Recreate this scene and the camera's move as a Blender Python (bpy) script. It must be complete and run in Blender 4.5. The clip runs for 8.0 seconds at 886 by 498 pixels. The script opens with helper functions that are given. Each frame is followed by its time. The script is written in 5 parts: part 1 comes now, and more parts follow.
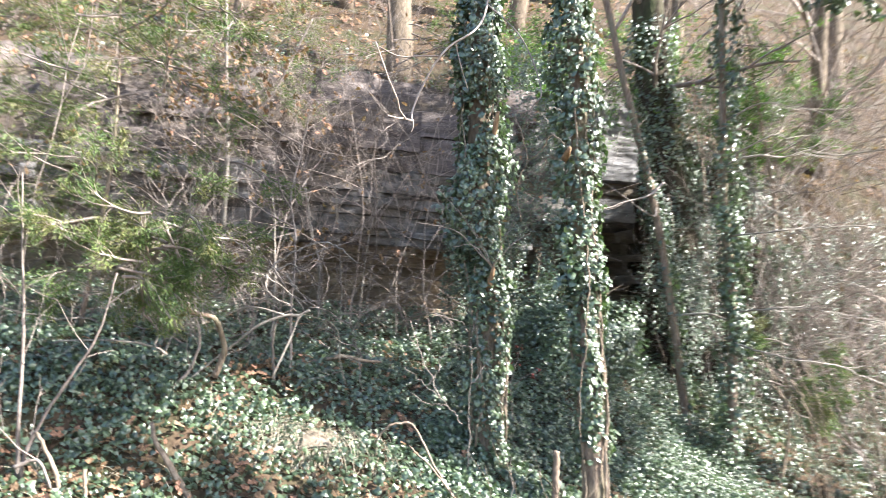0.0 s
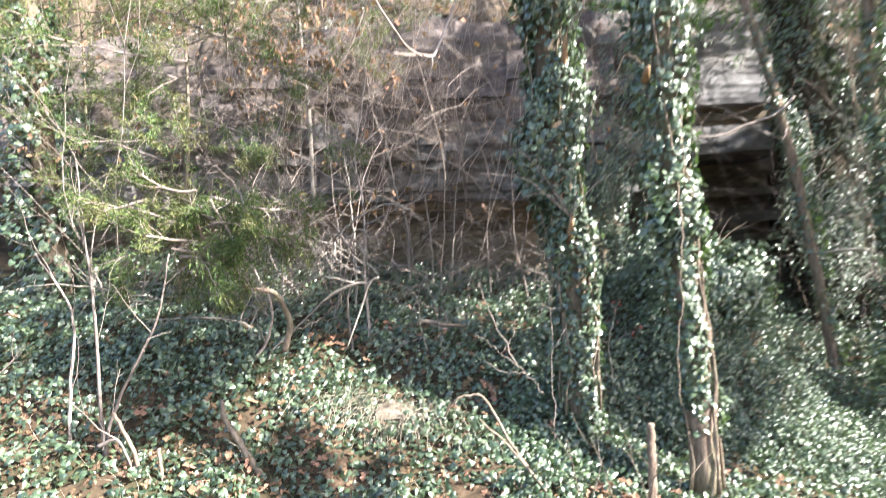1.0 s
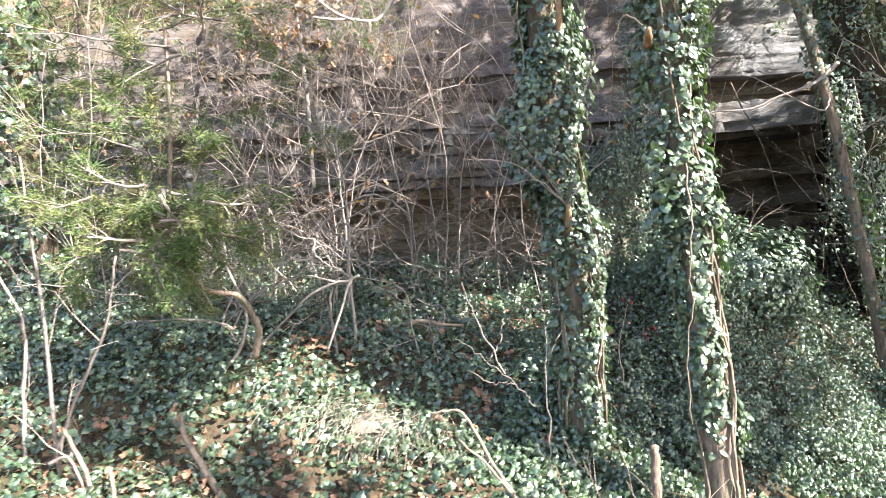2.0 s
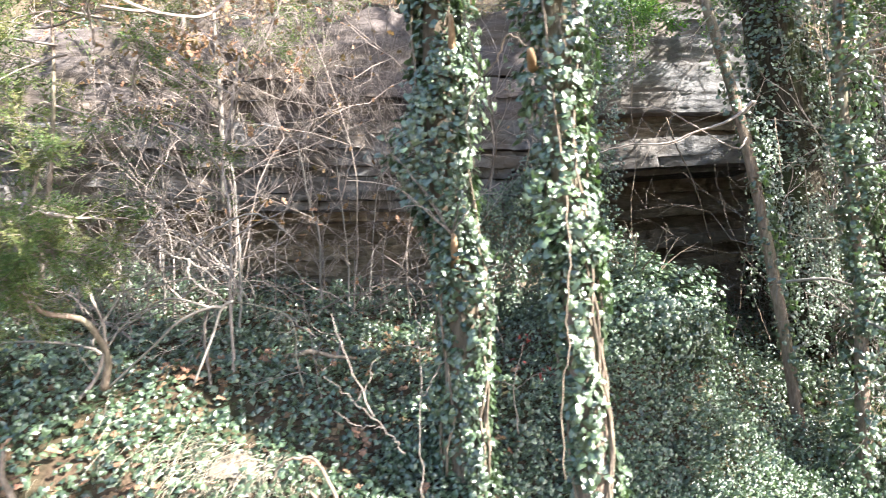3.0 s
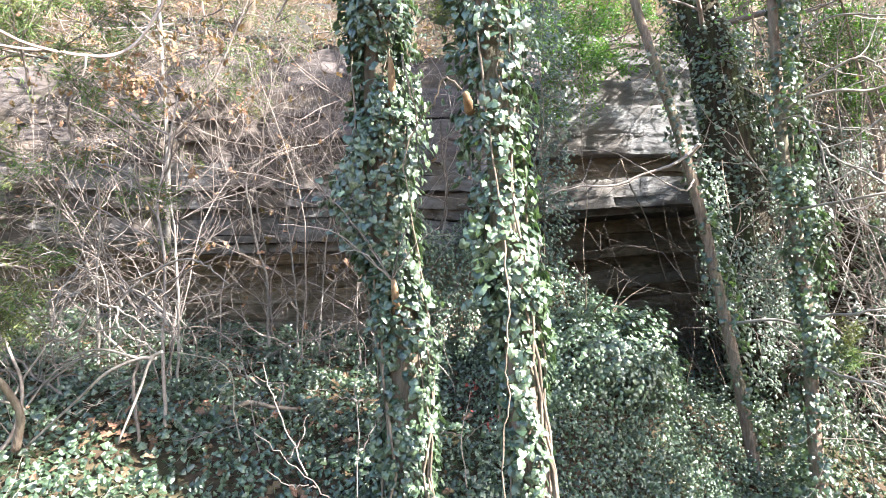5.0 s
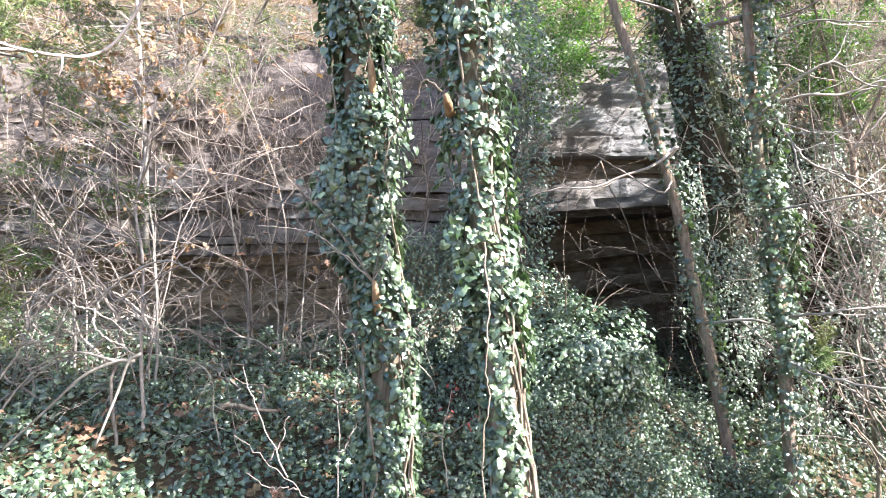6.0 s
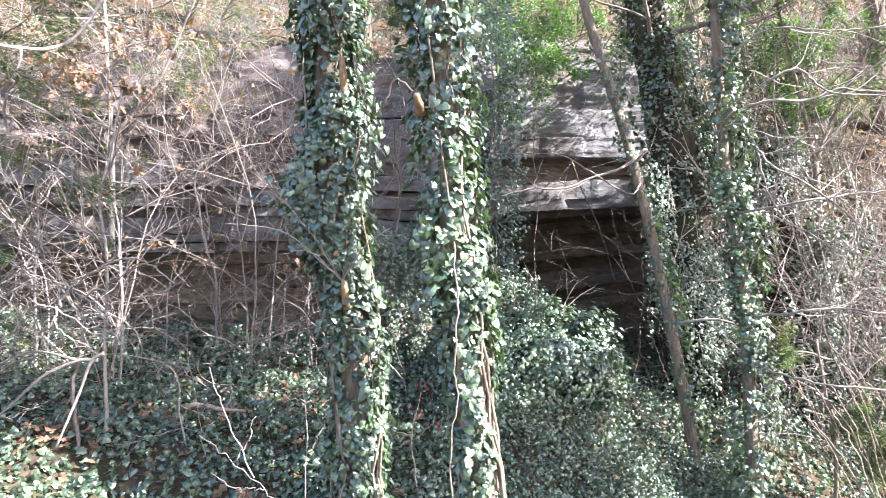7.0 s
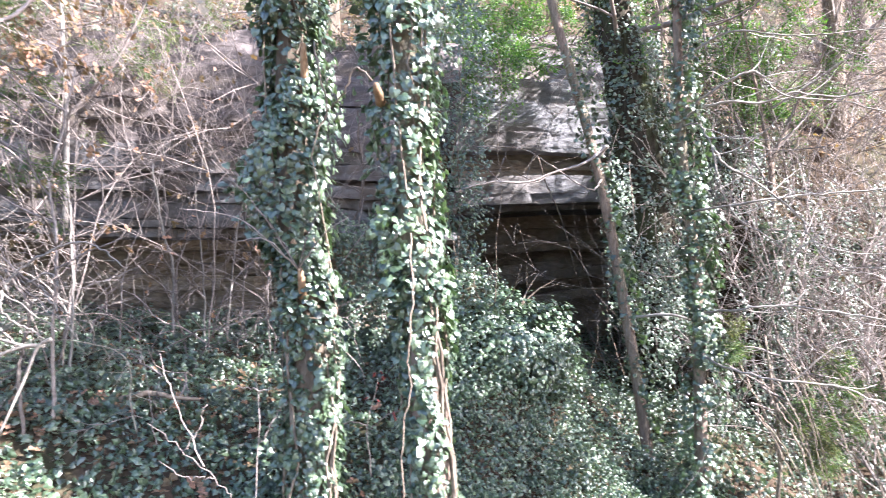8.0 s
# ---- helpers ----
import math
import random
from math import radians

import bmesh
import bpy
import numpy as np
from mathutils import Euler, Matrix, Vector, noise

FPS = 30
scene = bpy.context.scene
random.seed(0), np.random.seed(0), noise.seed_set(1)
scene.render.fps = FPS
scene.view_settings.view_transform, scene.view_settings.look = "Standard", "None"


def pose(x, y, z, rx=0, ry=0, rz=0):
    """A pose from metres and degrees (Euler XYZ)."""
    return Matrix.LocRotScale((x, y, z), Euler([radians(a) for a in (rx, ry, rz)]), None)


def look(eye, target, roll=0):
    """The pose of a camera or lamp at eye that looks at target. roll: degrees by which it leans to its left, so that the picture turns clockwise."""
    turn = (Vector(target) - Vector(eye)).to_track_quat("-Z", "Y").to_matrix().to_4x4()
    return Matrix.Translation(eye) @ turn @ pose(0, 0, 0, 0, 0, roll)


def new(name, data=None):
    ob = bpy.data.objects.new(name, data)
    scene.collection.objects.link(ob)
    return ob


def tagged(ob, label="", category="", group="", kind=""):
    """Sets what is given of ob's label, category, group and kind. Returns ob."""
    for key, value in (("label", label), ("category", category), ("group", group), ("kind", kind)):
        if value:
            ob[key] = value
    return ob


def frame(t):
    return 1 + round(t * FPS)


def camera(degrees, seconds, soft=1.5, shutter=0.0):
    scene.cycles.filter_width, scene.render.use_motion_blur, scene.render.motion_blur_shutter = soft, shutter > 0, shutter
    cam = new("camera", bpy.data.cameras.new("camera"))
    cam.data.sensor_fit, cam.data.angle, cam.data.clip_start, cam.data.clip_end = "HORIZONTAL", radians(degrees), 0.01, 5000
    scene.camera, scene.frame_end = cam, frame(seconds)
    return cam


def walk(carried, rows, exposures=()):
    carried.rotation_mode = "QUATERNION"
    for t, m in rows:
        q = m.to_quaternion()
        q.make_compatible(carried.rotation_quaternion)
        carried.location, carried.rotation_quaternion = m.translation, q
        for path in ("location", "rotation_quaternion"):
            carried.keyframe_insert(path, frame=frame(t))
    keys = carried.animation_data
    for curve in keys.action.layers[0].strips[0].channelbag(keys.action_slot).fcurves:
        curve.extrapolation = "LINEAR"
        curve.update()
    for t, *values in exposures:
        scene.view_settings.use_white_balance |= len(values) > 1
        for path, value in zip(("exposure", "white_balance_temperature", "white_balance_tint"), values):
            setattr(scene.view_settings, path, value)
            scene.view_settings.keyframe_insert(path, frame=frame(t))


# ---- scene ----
cam = camera(70.3, 8.0, soft=0.5, shutter=0.75)
PATH = [
    (0, (-0.091, -0.073, 1.473), (0.043, 1.919, 1.583), 4.1),
    (0.5, (0.191, 0.072, 1.553), (0.100, 2.069, 1.612), 1.9),
    (1, (0.361, 0.356, 1.521), (0.070, 2.334, 1.467), -0.2),
    (1.2, (0.408, 0.481, 1.561), (0.077, 2.451, 1.467), -0.5),
    (2.3, (0.776, 0.969, 1.564), (0.319, 2.913, 1.464), -0.7),
    (2.5, (0.864, 1.056, 1.559), (0.417, 3.004, 1.487), 0.6),
    (3, (1.054, 1.204, 1.588), (0.740, 3.179, 1.560), 1.2),
    (3.5, (1.182, 1.288, 1.609), (0.870, 3.263, 1.593), 1.2),
    (4, (1.192, 1.311, 1.634), (0.930, 3.294, 1.649), 1.7),
    (4.5, (1.180, 1.330, 1.627), (0.940, 3.313, 1.714), 1.2),
    (6, (1.190, 1.311, 1.628), (1.030, 3.302, 1.728), 0.7),
    (6.5, (1.198, 1.310, 1.630), (1.075, 3.304, 1.727), 0.8),
    (7, (1.209, 1.308, 1.631), (1.132, 3.304, 1.729), 1.0),
    (7.5, (1.222, 1.306, 1.632), (1.182, 3.304, 1.720), 1.4),
    (8, (1.262, 1.302, 1.630), (1.286, 3.301, 1.704), 2.1),
]
walk(cam, [(t, look(eye, target, roll)) for t, eye, target, roll in PATH], [(0, 2.50, 6400, 7), (1.1, 2.47, 6450, 8), (2.4, 2.68, 6480, 6.5), (4.5, 2.79, 6350, 6), (6.5, 2.83, 6150, 11), (8, 2.88, 5900, 16)])


# ---- daylight ----
SUN = Vector((0.803, -0.285, 0.62)).normalized()
world = bpy.data.worlds.new("sky")
scene.world = world
world.use_nodes = True
wn = world.node_tree.nodes
sky = wn.new("ShaderNodeTexSky")
sky.sky_type = "NISHITA"
sky.sun_disc = False
sky.dust_density = 1.6
sky.sun_elevation = math.asin(SUN.z)
sky.sun_rotation = math.atan2(SUN.x, SUN.y)
wn["Background"].inputs["Strength"].default_value = 0.088
world.node_tree.links.new(sky.outputs[0], wn["Background"].inputs[0])
lamp = bpy.data.lights.new("sun", "SUN")
lamp.energy, lamp.angle, lamp.color = 4.8, radians(0.6), (1.0, 0.96, 0.90)
new("sun", lamp).matrix_world = look(SUN * 50, (0, 0, 0))


# ---- materials ----
def surface(name, c1, c2, scale, rough=0.7, bump=0.4, stretch=(1, 1, 1), vary=0.0, hue=0.0, glow=0.0, c3=None, stain=0.35, spec=0.5, coat=0.0):
    """Two colours in a fine grain, a broad stain over them, relief, a random shade a piece, and light let through thin leaves (glow)."""
    m = bpy.data.materials.new(name)
    m.use_nodes = True
    t = m.node_tree
    add, link = t.nodes.new, t.links.new
    b = t.nodes["Principled BSDF"]
    co, mp = add("ShaderNodeTexCoord"), add("ShaderNodeMapping")
    mp.inputs["Scale"].default_value = stretch
    link(co.outputs["Object"], mp.inputs["Vector"])
    n1, n2 = add("ShaderNodeTexNoise"), add("ShaderNodeTexNoise")
    n1.inputs["Scale"].default_value, n1.inputs["Detail"].default_value, n1.inputs["Roughness"].default_value = scale, 7, 0.65
    n2.inputs["Scale"].default_value, n2.inputs["Detail"].default_value = scale * 0.13, 3
    link(mp.outputs[0], n1.inputs["Vector"])
    link(mp.outputs[0], n2.inputs["Vector"])
    r1 = add("ShaderNodeValToRGB")
    r1.color_ramp.elements[0].position, r1.color_ramp.elements[1].position = 0.34, 0.66
    r1.color_ramp.elements[0].color, r1.color_ramp.elements[1].color = (*c1, 1), (*c2, 1)
    link(n1.outputs["Fac"], r1.inputs[0])
    mix = add("ShaderNodeMix")
    mix.data_type = "RGBA"
    r2 = add("ShaderNodeValToRGB")
    r2.color_ramp.elements[0].position, r2.color_ramp.elements[1].position = 0.48, 0.62
    r2.color_ramp.elements[0].color, r2.color_ramp.elements[1].color = (0, 0, 0, 1), (stain, stain, stain, 1)
    link(n2.outputs["Fac"], r2.inputs[0])
    link(r2.outputs[0], mix.inputs[0])
    link(r1.outputs[0], mix.inputs[6])
    mix.inputs[7].default_value = (*(c3 or tuple(0.55 * v for v in c1)), 1)
    out = mix.outputs[2]
    if vary or hue:
        oi, ge, ad, fr = add("ShaderNodeObjectInfo"), add("ShaderNodeNewGeometry"), add("ShaderNodeMath"), add("ShaderNodeMath")
        link(oi.outputs["Random"], ad.inputs[0])
        link(ge.outputs["Random Per Island"], ad.inputs[1])
        fr.operation = "FRACT"
        link(ad.outputs[0], fr.inputs[0])
        hs, mv, mh = add("ShaderNodeHueSaturation"), add("ShaderNodeMapRange"), add("ShaderNodeMapRange")
        mv.inputs["To Min"].default_value, mv.inputs["To Max"].default_value = 1 - vary, 1 + vary
        mh.inputs["To Min"].default_value, mh.inputs["To Max"].default_value = 0.5 + hue, 0.5 - hue
        link(fr.outputs[0], mv.inputs[0])
        link(fr.outputs[0], mh.inputs[0])
        link(mv.outputs[0], hs.inputs["Value"])
        link(mh.outputs[0], hs.inputs["Hue"])
        link(out, hs.inputs["Color"])
        out = hs.outputs[0]
    link(out, b.inputs["Base Color"])
    b.inputs["Roughness"].default_value = rough
    b.inputs["Specular IOR Level"].default_value = spec
    if coat:
        b.inputs["Coat IOR"].default_value = 1.62
        b.inputs["Coat Weight"].default_value, b.inputs["Coat Roughness"].default_value = coat, 0.32
    if bump:
        bp = add("ShaderNodeBump")
        bp.inputs["Strength"].default_value, bp.inputs["Distance"].default_value = bump, 0.02
        link(n1.outputs["Fac"], bp.inputs["Height"])
        link(bp.outputs[0], b.inputs["Normal"])
    if glow:
        tr, ms = add("ShaderNodeBsdfTranslucent"), add("ShaderNodeMixShader")
        tc = add("ShaderNodeMix")
        tc.data_type, tc.blend_type = "RGBA", "MULTIPLY"
        tc.inputs[0].default_value = 1.0
        tc.inputs[7].default_value = (1.9, 2.3, 0.9, 1)
        link(out, tc.inputs[6])
        link(tc.outputs[2], tr.inputs["Color"])
        ms.inputs[0].default_value = glow
        link(b.outputs[0], ms.inputs[1])
        link(tr.outputs[0], ms.inputs[2])
        link(ms.outputs[0], t.nodes["Material Output"].inputs["Surface"])
    return m


IVY = surface("ivy_leaf", (0.033, 0.067, 0.028), (0.110, 0.152, 0.088), 30, 0.40, 0.25, vary=0.6, hue=0.03, glow=0.12, stain=0.3, spec=0.8, coat=1.0)
PRIVET = surface("shrub_leaf", (0.060, 0.130, 0.026), (0.115, 0.21, 0.048), 20, 0.4, 0.1, vary=0.5, hue=0.03, glow=0.28, spec=0.6)
CEDAR = surface("cedar_spray", (0.055, 0.092, 0.026), (0.112, 0.158, 0.050), 25, 0.6, 0.1, vary=0.45, hue=0.035, glow=0.2, c3=(0.16, 0.12, 0.05), stain=0.5)
OAK = surface("dry_leaf", (0.17, 0.095, 0.06), (0.34, 0.21, 0.135), 25, 0.6, 0.3, vary=0.4, hue=0.02, glow=0.2, spec=0.4)
RED = surface("dark_red_leaf", (0.13, 0.016, 0.018), (0.26, 0.045, 0.04), 30, 0.45, 0.2, vary=0.4, glow=0.15)
BARK = surface("grey_brown_bark", (0.10, 0.075, 0.055), (0.24, 0.185, 0.14), 14, 0.85, 0.9, stretch=(3, 3, 0.6), spec=0.2)
BARK_RED = surface("reddish_bark", (0.15, 0.105, 0.082), (0.34, 0.255, 0.205), 16, 0.85, 0.9, stretch=(3, 3, 0.7), c3=(0.2, 0.22, 0.14), spec=0.2)
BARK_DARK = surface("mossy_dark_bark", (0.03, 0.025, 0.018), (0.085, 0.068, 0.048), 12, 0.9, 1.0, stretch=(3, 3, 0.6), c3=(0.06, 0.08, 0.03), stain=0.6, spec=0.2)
TWIG = surface("bare_twig", (0.20, 0.155, 0.138), (0.38, 0.315, 0.285), 30, 0.65, 0.3, vary=0.35, spec=0.3)
PALE = surface("weathered_pale_wood", (0.20, 0.168, 0.148), (0.36, 0.32, 0.285), 25, 0.6, 0.3, spec=0.3)
STRAW = surface("dry_straw_stem", (0.26, 0.215, 0.165), (0.46, 0.40, 0.32), 30, 0.7, 0.2, vary=0.3, spec=0.3)
VINE = surface("vine_stem", (0.17, 0.125, 0.095), (0.33, 0.26, 0.205), 30, 0.8, 0.3, spec=0.2)
WOOD = surface("broken_wood", (0.28, 0.17, 0.10), (0.46, 0.30, 0.19), 30, 0.8, 0.4, stretch=(2, 2, 0.4), spec=0.2)
ROCK = surface("laminated_sandstone", (0.105, 0.097, 0.097), (0.26, 0.244, 0.245), 11, 0.9, 1.0, stretch=(1, 1, 1.4), vary=0.12, hue=0.008, c3=(0.14, 0.105, 0.08), stain=0.7, spec=0.2)
ROCK_PALE = surface("pale_grey_sandstone", (0.165, 0.157, 0.163), (0.36, 0.342, 0.348), 7, 0.9, 1.0, stretch=(1, 1, 2.2), vary=0.06, hue=0.006, c3=(0.17, 0.135, 0.11), stain=0.55, spec=0.2)
ROCK_PINK = surface("earthy_mauve_rock", (0.088, 0.072, 0.069), (0.188, 0.156, 0.150), 6, 0.95, 1.0, stretch=(1, 1, 4.5), vary=0.06, c3=(0.11, 0.085, 0.06), stain=0.6, spec=0.1)
# Brown rock for the recessed beds and the slab in the bank.
ROCK_BROWN = surface("brown_sandstone", (0.155, 0.118, 0.085), (0.35, 0.278, 0.21), 8, 0.85, 1.0, stretch=(1, 1, 2.6), vary=0.2, c3=(0.27, 0.235, 0.20), stain=0.5, spec=0.25)
SOIL = surface("leaf_litter_soil", (0.045, 0.032, 0.023), (0.12, 0.082, 0.056), 14, 0.95, 1.0, c3=(0.05, 0.06, 0.03), stain=0.5, spec=0.1)


# ---- building helpers ----
class Geo:
    """Collects vertices and faces of one mesh."""

    def __init__(self):
        self.v, self.f, self.n = [], [], 0

    def add(self, v, f):
        self.v.append(np.asarray(v, float).reshape(-1, 3))
        self.f += [tuple(i + self.n for i in face) for face in f]
        self.n += len(self.v[-1])

    def mesh(self, name, base=(0, 0, 0), smooth=True):
        me = bpy.data.meshes.new(name)
        v = np.concatenate(self.v) - np.array(base) if self.v else np.zeros((0, 3))
        me.from_pydata(v.tolist(), [], self.f)
        me.polygons.foreach_set("use_smooth", [smooth] * len(me.polygons))
        return me


def thing(name, base, label, category, group="", kind=""):
    ob = new(name)
    ob.location = base
    ob.empty_display_size = 0.1
    return tagged(ob, label, category, group, kind)


def part(name, geo, material, parent, label="", smooth=True, kind=""):
    me = geo.mesh(name, parent.parent.location if parent.parent else parent.location, smooth)
    me.materials.append(material)
    ob = new(name, me)
    ob.parent = parent
    return tagged(ob, label, kind=kind)


def whole(name, geo, material, label, category, group="", kind="", smooth=True, base=(0, 0, 0)):
    me = geo.mesh(name, base, smooth)
    me.materials.append(material)
    ob = new(name, me)
    ob.location = base
    return tagged(ob, label, category, group, kind)


def tube(geo, pts, radii, sides=6, rough=0.0, rng=None, cap=True):
    pts = [Vector(p) for p in pts]
    k = len(pts)
    if not hasattr(radii, "__len__"):
        radii = [radii] * k
    v, f = [], []
    ref = Vector((0.13, 0.97, 0.21))
    for i, p in enumerate(pts):
        d = (pts[min(i + 1, k - 1)] - pts[max(i - 1, 0)]).normalized()
        a = d.cross(ref)
        if a.length < 0.05:
            a = d.cross(Vector((1, 0, 0)))
        a.normalize()
        b = d.cross(a)
        for s in range(sides):
            q = 2 * math.pi * s / sides
            r = radii[i] * (1 + (rough * rng.uniform(-1, 1) if rough else 0))
            v.append(p + (a * math.cos(q) + b * math.sin(q)) * r)
    for i in range(k - 1):
        for s in range(sides):
            s2 = (s + 1) % sides
            f.append((i * sides + s, i * sides + s2, (i + 1) * sides + s2, (i + 1) * sides + s))
    if cap:
        f.append(tuple(range(sides))[::-1])
        f.append(tuple((k - 1) * sides + s for s in range(sides)))
    geo.add([tuple(q) for q in v], f)


def smooth_line(pts, n):
    """n points on a smooth curve through pts."""
    pts = np.array(pts, float)
    if len(pts) < 3:
        return [Vector(p) for p in np.linspace(pts[0], pts[-1], n)]
    ext = np.vstack([2 * pts[0] - pts[1], pts, 2 * pts[-1] - pts[-2]])
    out = []
    for u in np.linspace(0, len(pts) - 1 - 1e-6, n):
        i, t = int(u), u - int(u)
        a, b, c, d = ext[i : i + 4]
        out.append(Vector(0.5 * (2 * b + (c - a) * t + (2 * a - 5 * b + 4 * c - d) * t**2 + (3 * b - a - 3 * c + d) * t**3)))
    return out


def stick(geo, pts, r0, r1, rng, sides=6, n=0, wob=0.0):
    line = smooth_line(pts, n or 5 * len(pts))
    if wob:
        line = [p + Vector((rng.uniform(-wob, wob), rng.uniform(-wob, wob), rng.uniform(-wob, wob))) for p in line]
    tube(geo, line, list(np.linspace(r0, r1, len(line))), sides, 0.08, rng)
    return line


def rand_dir(rng):
    while True:
        v = Vector((rng.uniform(-1, 1), rng.uniform(-1, 1), rng.uniform(-1, 1)))
        if 0.05 < v.length < 1:
            return v.normalized()


def grow(geo, p, d, length, r, level, rng, wander=0.22, lift=0.03, kids=3, spread=0.8, steps=6, shrink=0.55, tips=None):
    """A branch that wanders and forks."""
    p, d = Vector(p), Vector(d).normalized()
    pts, dirs = [p.copy()], [d.copy()]
    for _ in range(steps):
        d = (d + rand_dir(rng) * wander + Vector((0, 0, lift))).normalized()
        p = p + d * (length / steps)
        pts.append(p.copy())
        dirs.append(d.copy())
    line = pts if r > 0.0045 or len(pts) < 4 else pts[:-1:2] + pts[-1:]
    tube(geo, line, list(np.linspace(r, r * 0.4, len(line))), 5 if r > 0.006 else 3, 0, None, False)
    if tips is not None:
        tips += [(q, w) for q, w in zip(pts[2:], dirs[2:])]
    if level > 0:
        for _ in range(kids):
            i = rng.randint(2, steps)
            w = (dirs[i] + rand_dir(rng) * spread).normalized()
            grow(geo, pts[i], w, length * shrink * rng.uniform(0.7, 1.2), r * 0.5, level - 1, rng, wander, lift, kids, spread, max(4, steps - 1), shrink, tips)


# Leaf outlines: across, along, and out of the leaf's plane; the first point is the middle.
IVY_SHAPE = ([(0, 0.32, 0.07), (0, 0.03, 0), (0.40, -0.06, -0.05), (0.44, 0.36, -0.05), (0, 0.94, -0.11), (-0.44, 0.36, -0.05), (-0.40, -0.06, -0.05)])
SMALL_IVY = ([(0, 0.30, 0.07), (0, 0, 0), (0.44, 0.22, -0.05), (0, 0.94, -0.11), (-0.44, 0.22, -0.05)])
BROAD_IVY = ([(0, 0.34, 0.06), (0, 0.05, 0), (0.34, -0.13, -0.03), (0.50, 0.20, -0.06), (0.30, 0.62, -0.06), (0, 0.90, -0.12), (-0.30, 0.62, -0.06), (-0.50, 0.20, -0.06), (-0.34, -0.13, -0.03)])
OVAL_SHAPE = ([(0, 0.5, 0.05), (0, 0, 0), (0.22, 0.4, -0.03), (0, 1, -0.06), (-0.22, 0.4, -0.03)])
OAK_SHAPE = ([(0, 0.5, 0.10), (0, 0, 0), (0.16, 0.2, -0.02), (0.30, 0.42, 0.12), (0.14, 0.55, 0.03), (0.28, 0.78, 0.16), (0, 1, 0.02), (-0.28, 0.74, 0.14), (-0.13, 0.52, 0.02), (-0.30, 0.36, 0.10), (-0.15, 0.18, -0.02)])
SPRAY_SHAPE = ([(0, 0.4, 0.0), (0, 0, 0), (0.085, 0.6, 0.05), (0.025, 0.5, 0), (0, 1, -0.05), (-0.025, 0.5, 0), (-0.09, 0.42, 0.03)])


def leaf_frames(normals, tips):
    z = normals / np.linalg.norm(normals, axis=1, keepdims=True)
    y = tips - (tips * z).sum(1, keepdims=True) * z
    y /= np.linalg.norm(y, axis=1, keepdims=True) + 1e-9
    return np.cross(y, z), y, z


def leaves(geo, shape, at, normals, tips, sizes):
    """Adds one leaf at each place, facing its normal, with the tip towards tips."""
    if not len(at):
        return
    x, y, z = leaf_frames(np.asarray(normals, float), np.asarray(tips, float))
    s = np.asarray(shape, float)
    v = (at[:, None] + np.asarray(sizes)[:, None, None] * (s[None, :, :1] * x[:, None] + s[None, :, 1:2] * y[:, None] + s[None, :, 2:] * z[:, None])).reshape(-1, 3)
    k = len(s)
    ring = [(0, i, i + 1 if i + 1 < k else 1) for i in range(1, k)]
    f = (np.array(ring)[None] + (np.arange(len(at)) * k)[:, None, None]).reshape(-1, 3)
    geo.v.append(v)
    geo.f += [tuple(q) for q in (f + geo.n).tolist()]
    geo.n += len(v)


def leaf_mesh(name, shape, material):
    g = Geo()
    leaves(g, shape, np.zeros((1, 3)), np.array([[0, 0, 1.0]]), np.array([[0, 1.0, 0]]), np.ones(1))
    me = g.mesh(name, smooth=False)
    me.materials.append(material)
    return me


# PALE_MESH: a dry leaf whose strong sunlight is put into a paler colour.
IVY_MESH, OAK_MESH, PALE_MESH = leaf_mesh("ivy_leaf", BROAD_IVY, IVY), leaf_mesh("dry_leaf", OAK_SHAPE, OAK), leaf_mesh("bleached_leaf", OAK_SHAPE, STRAW)
RED_MESH = leaf_mesh("red_leaf", OVAL_SHAPE, RED)


def leaf_matrix(at, normal, tip, size):
    x, y, z = leaf_frames(np.array([normal], float), np.array([tip], float))
    m = Matrix(np.column_stack([x[0], y[0], z[0]]).tolist()).to_4x4()
    return Matrix.Translation(Vector(at)) @ m @ Matrix.Diagonal((size, size, size, 1))


def leaf_parts(name, mesh, parent, at, normals, tips, sizes):
    for p, n, t, s in zip(at, normals, tips, sizes):
        ob = new(name, mesh)
        ob.parent = parent
        ob.matrix_basis = leaf_matrix(Vector(p) - parent.location, n, t, s)


# ---- ground ----
GX = [-8, -3, -1.5, -0.5, 0.3, 1.2, 2.2, 3.2, 5, 9]
GY = [1, 2.8, 3.7, 4.4, 5.0, 6.0, 7.0]
GZ = np.array([
    [0, 0, 0, 0, 0, 0, 0, 0, 0, 0],
    [0.1, 0.05, 0, 0, -0.05, -0.1, -0.15, -0.2, -0.2, -0.2],
    [0.4, 0.3, 0.12, 0, 0, -0.1, -0.25, -0.35, -0.4, -0.4],
    [0.8, 0.7, 0.56, 0.32, 0.2, -0.05, -0.3, -0.45, -0.5, -0.5],
    [1.0, 0.85, 0.72, 0.60, 0.4, 0.1, -0.2, -0.5, -0.55, -0.5],
    [1.1, 0.95, 0.82, 0.76, 0.62, 0.5, 0.35, -0.25, -0.5, -0.4],
    [1.3, 1.15, 1.02, 1.02, 1.0, 1.0, 0.88, 0.40, 0.1, 0.1],
])


def smoothstep(a, b, x):
    t = min(max((x - a) / (b - a), 0), 1)
    return t * t * (3 - 2 * t)


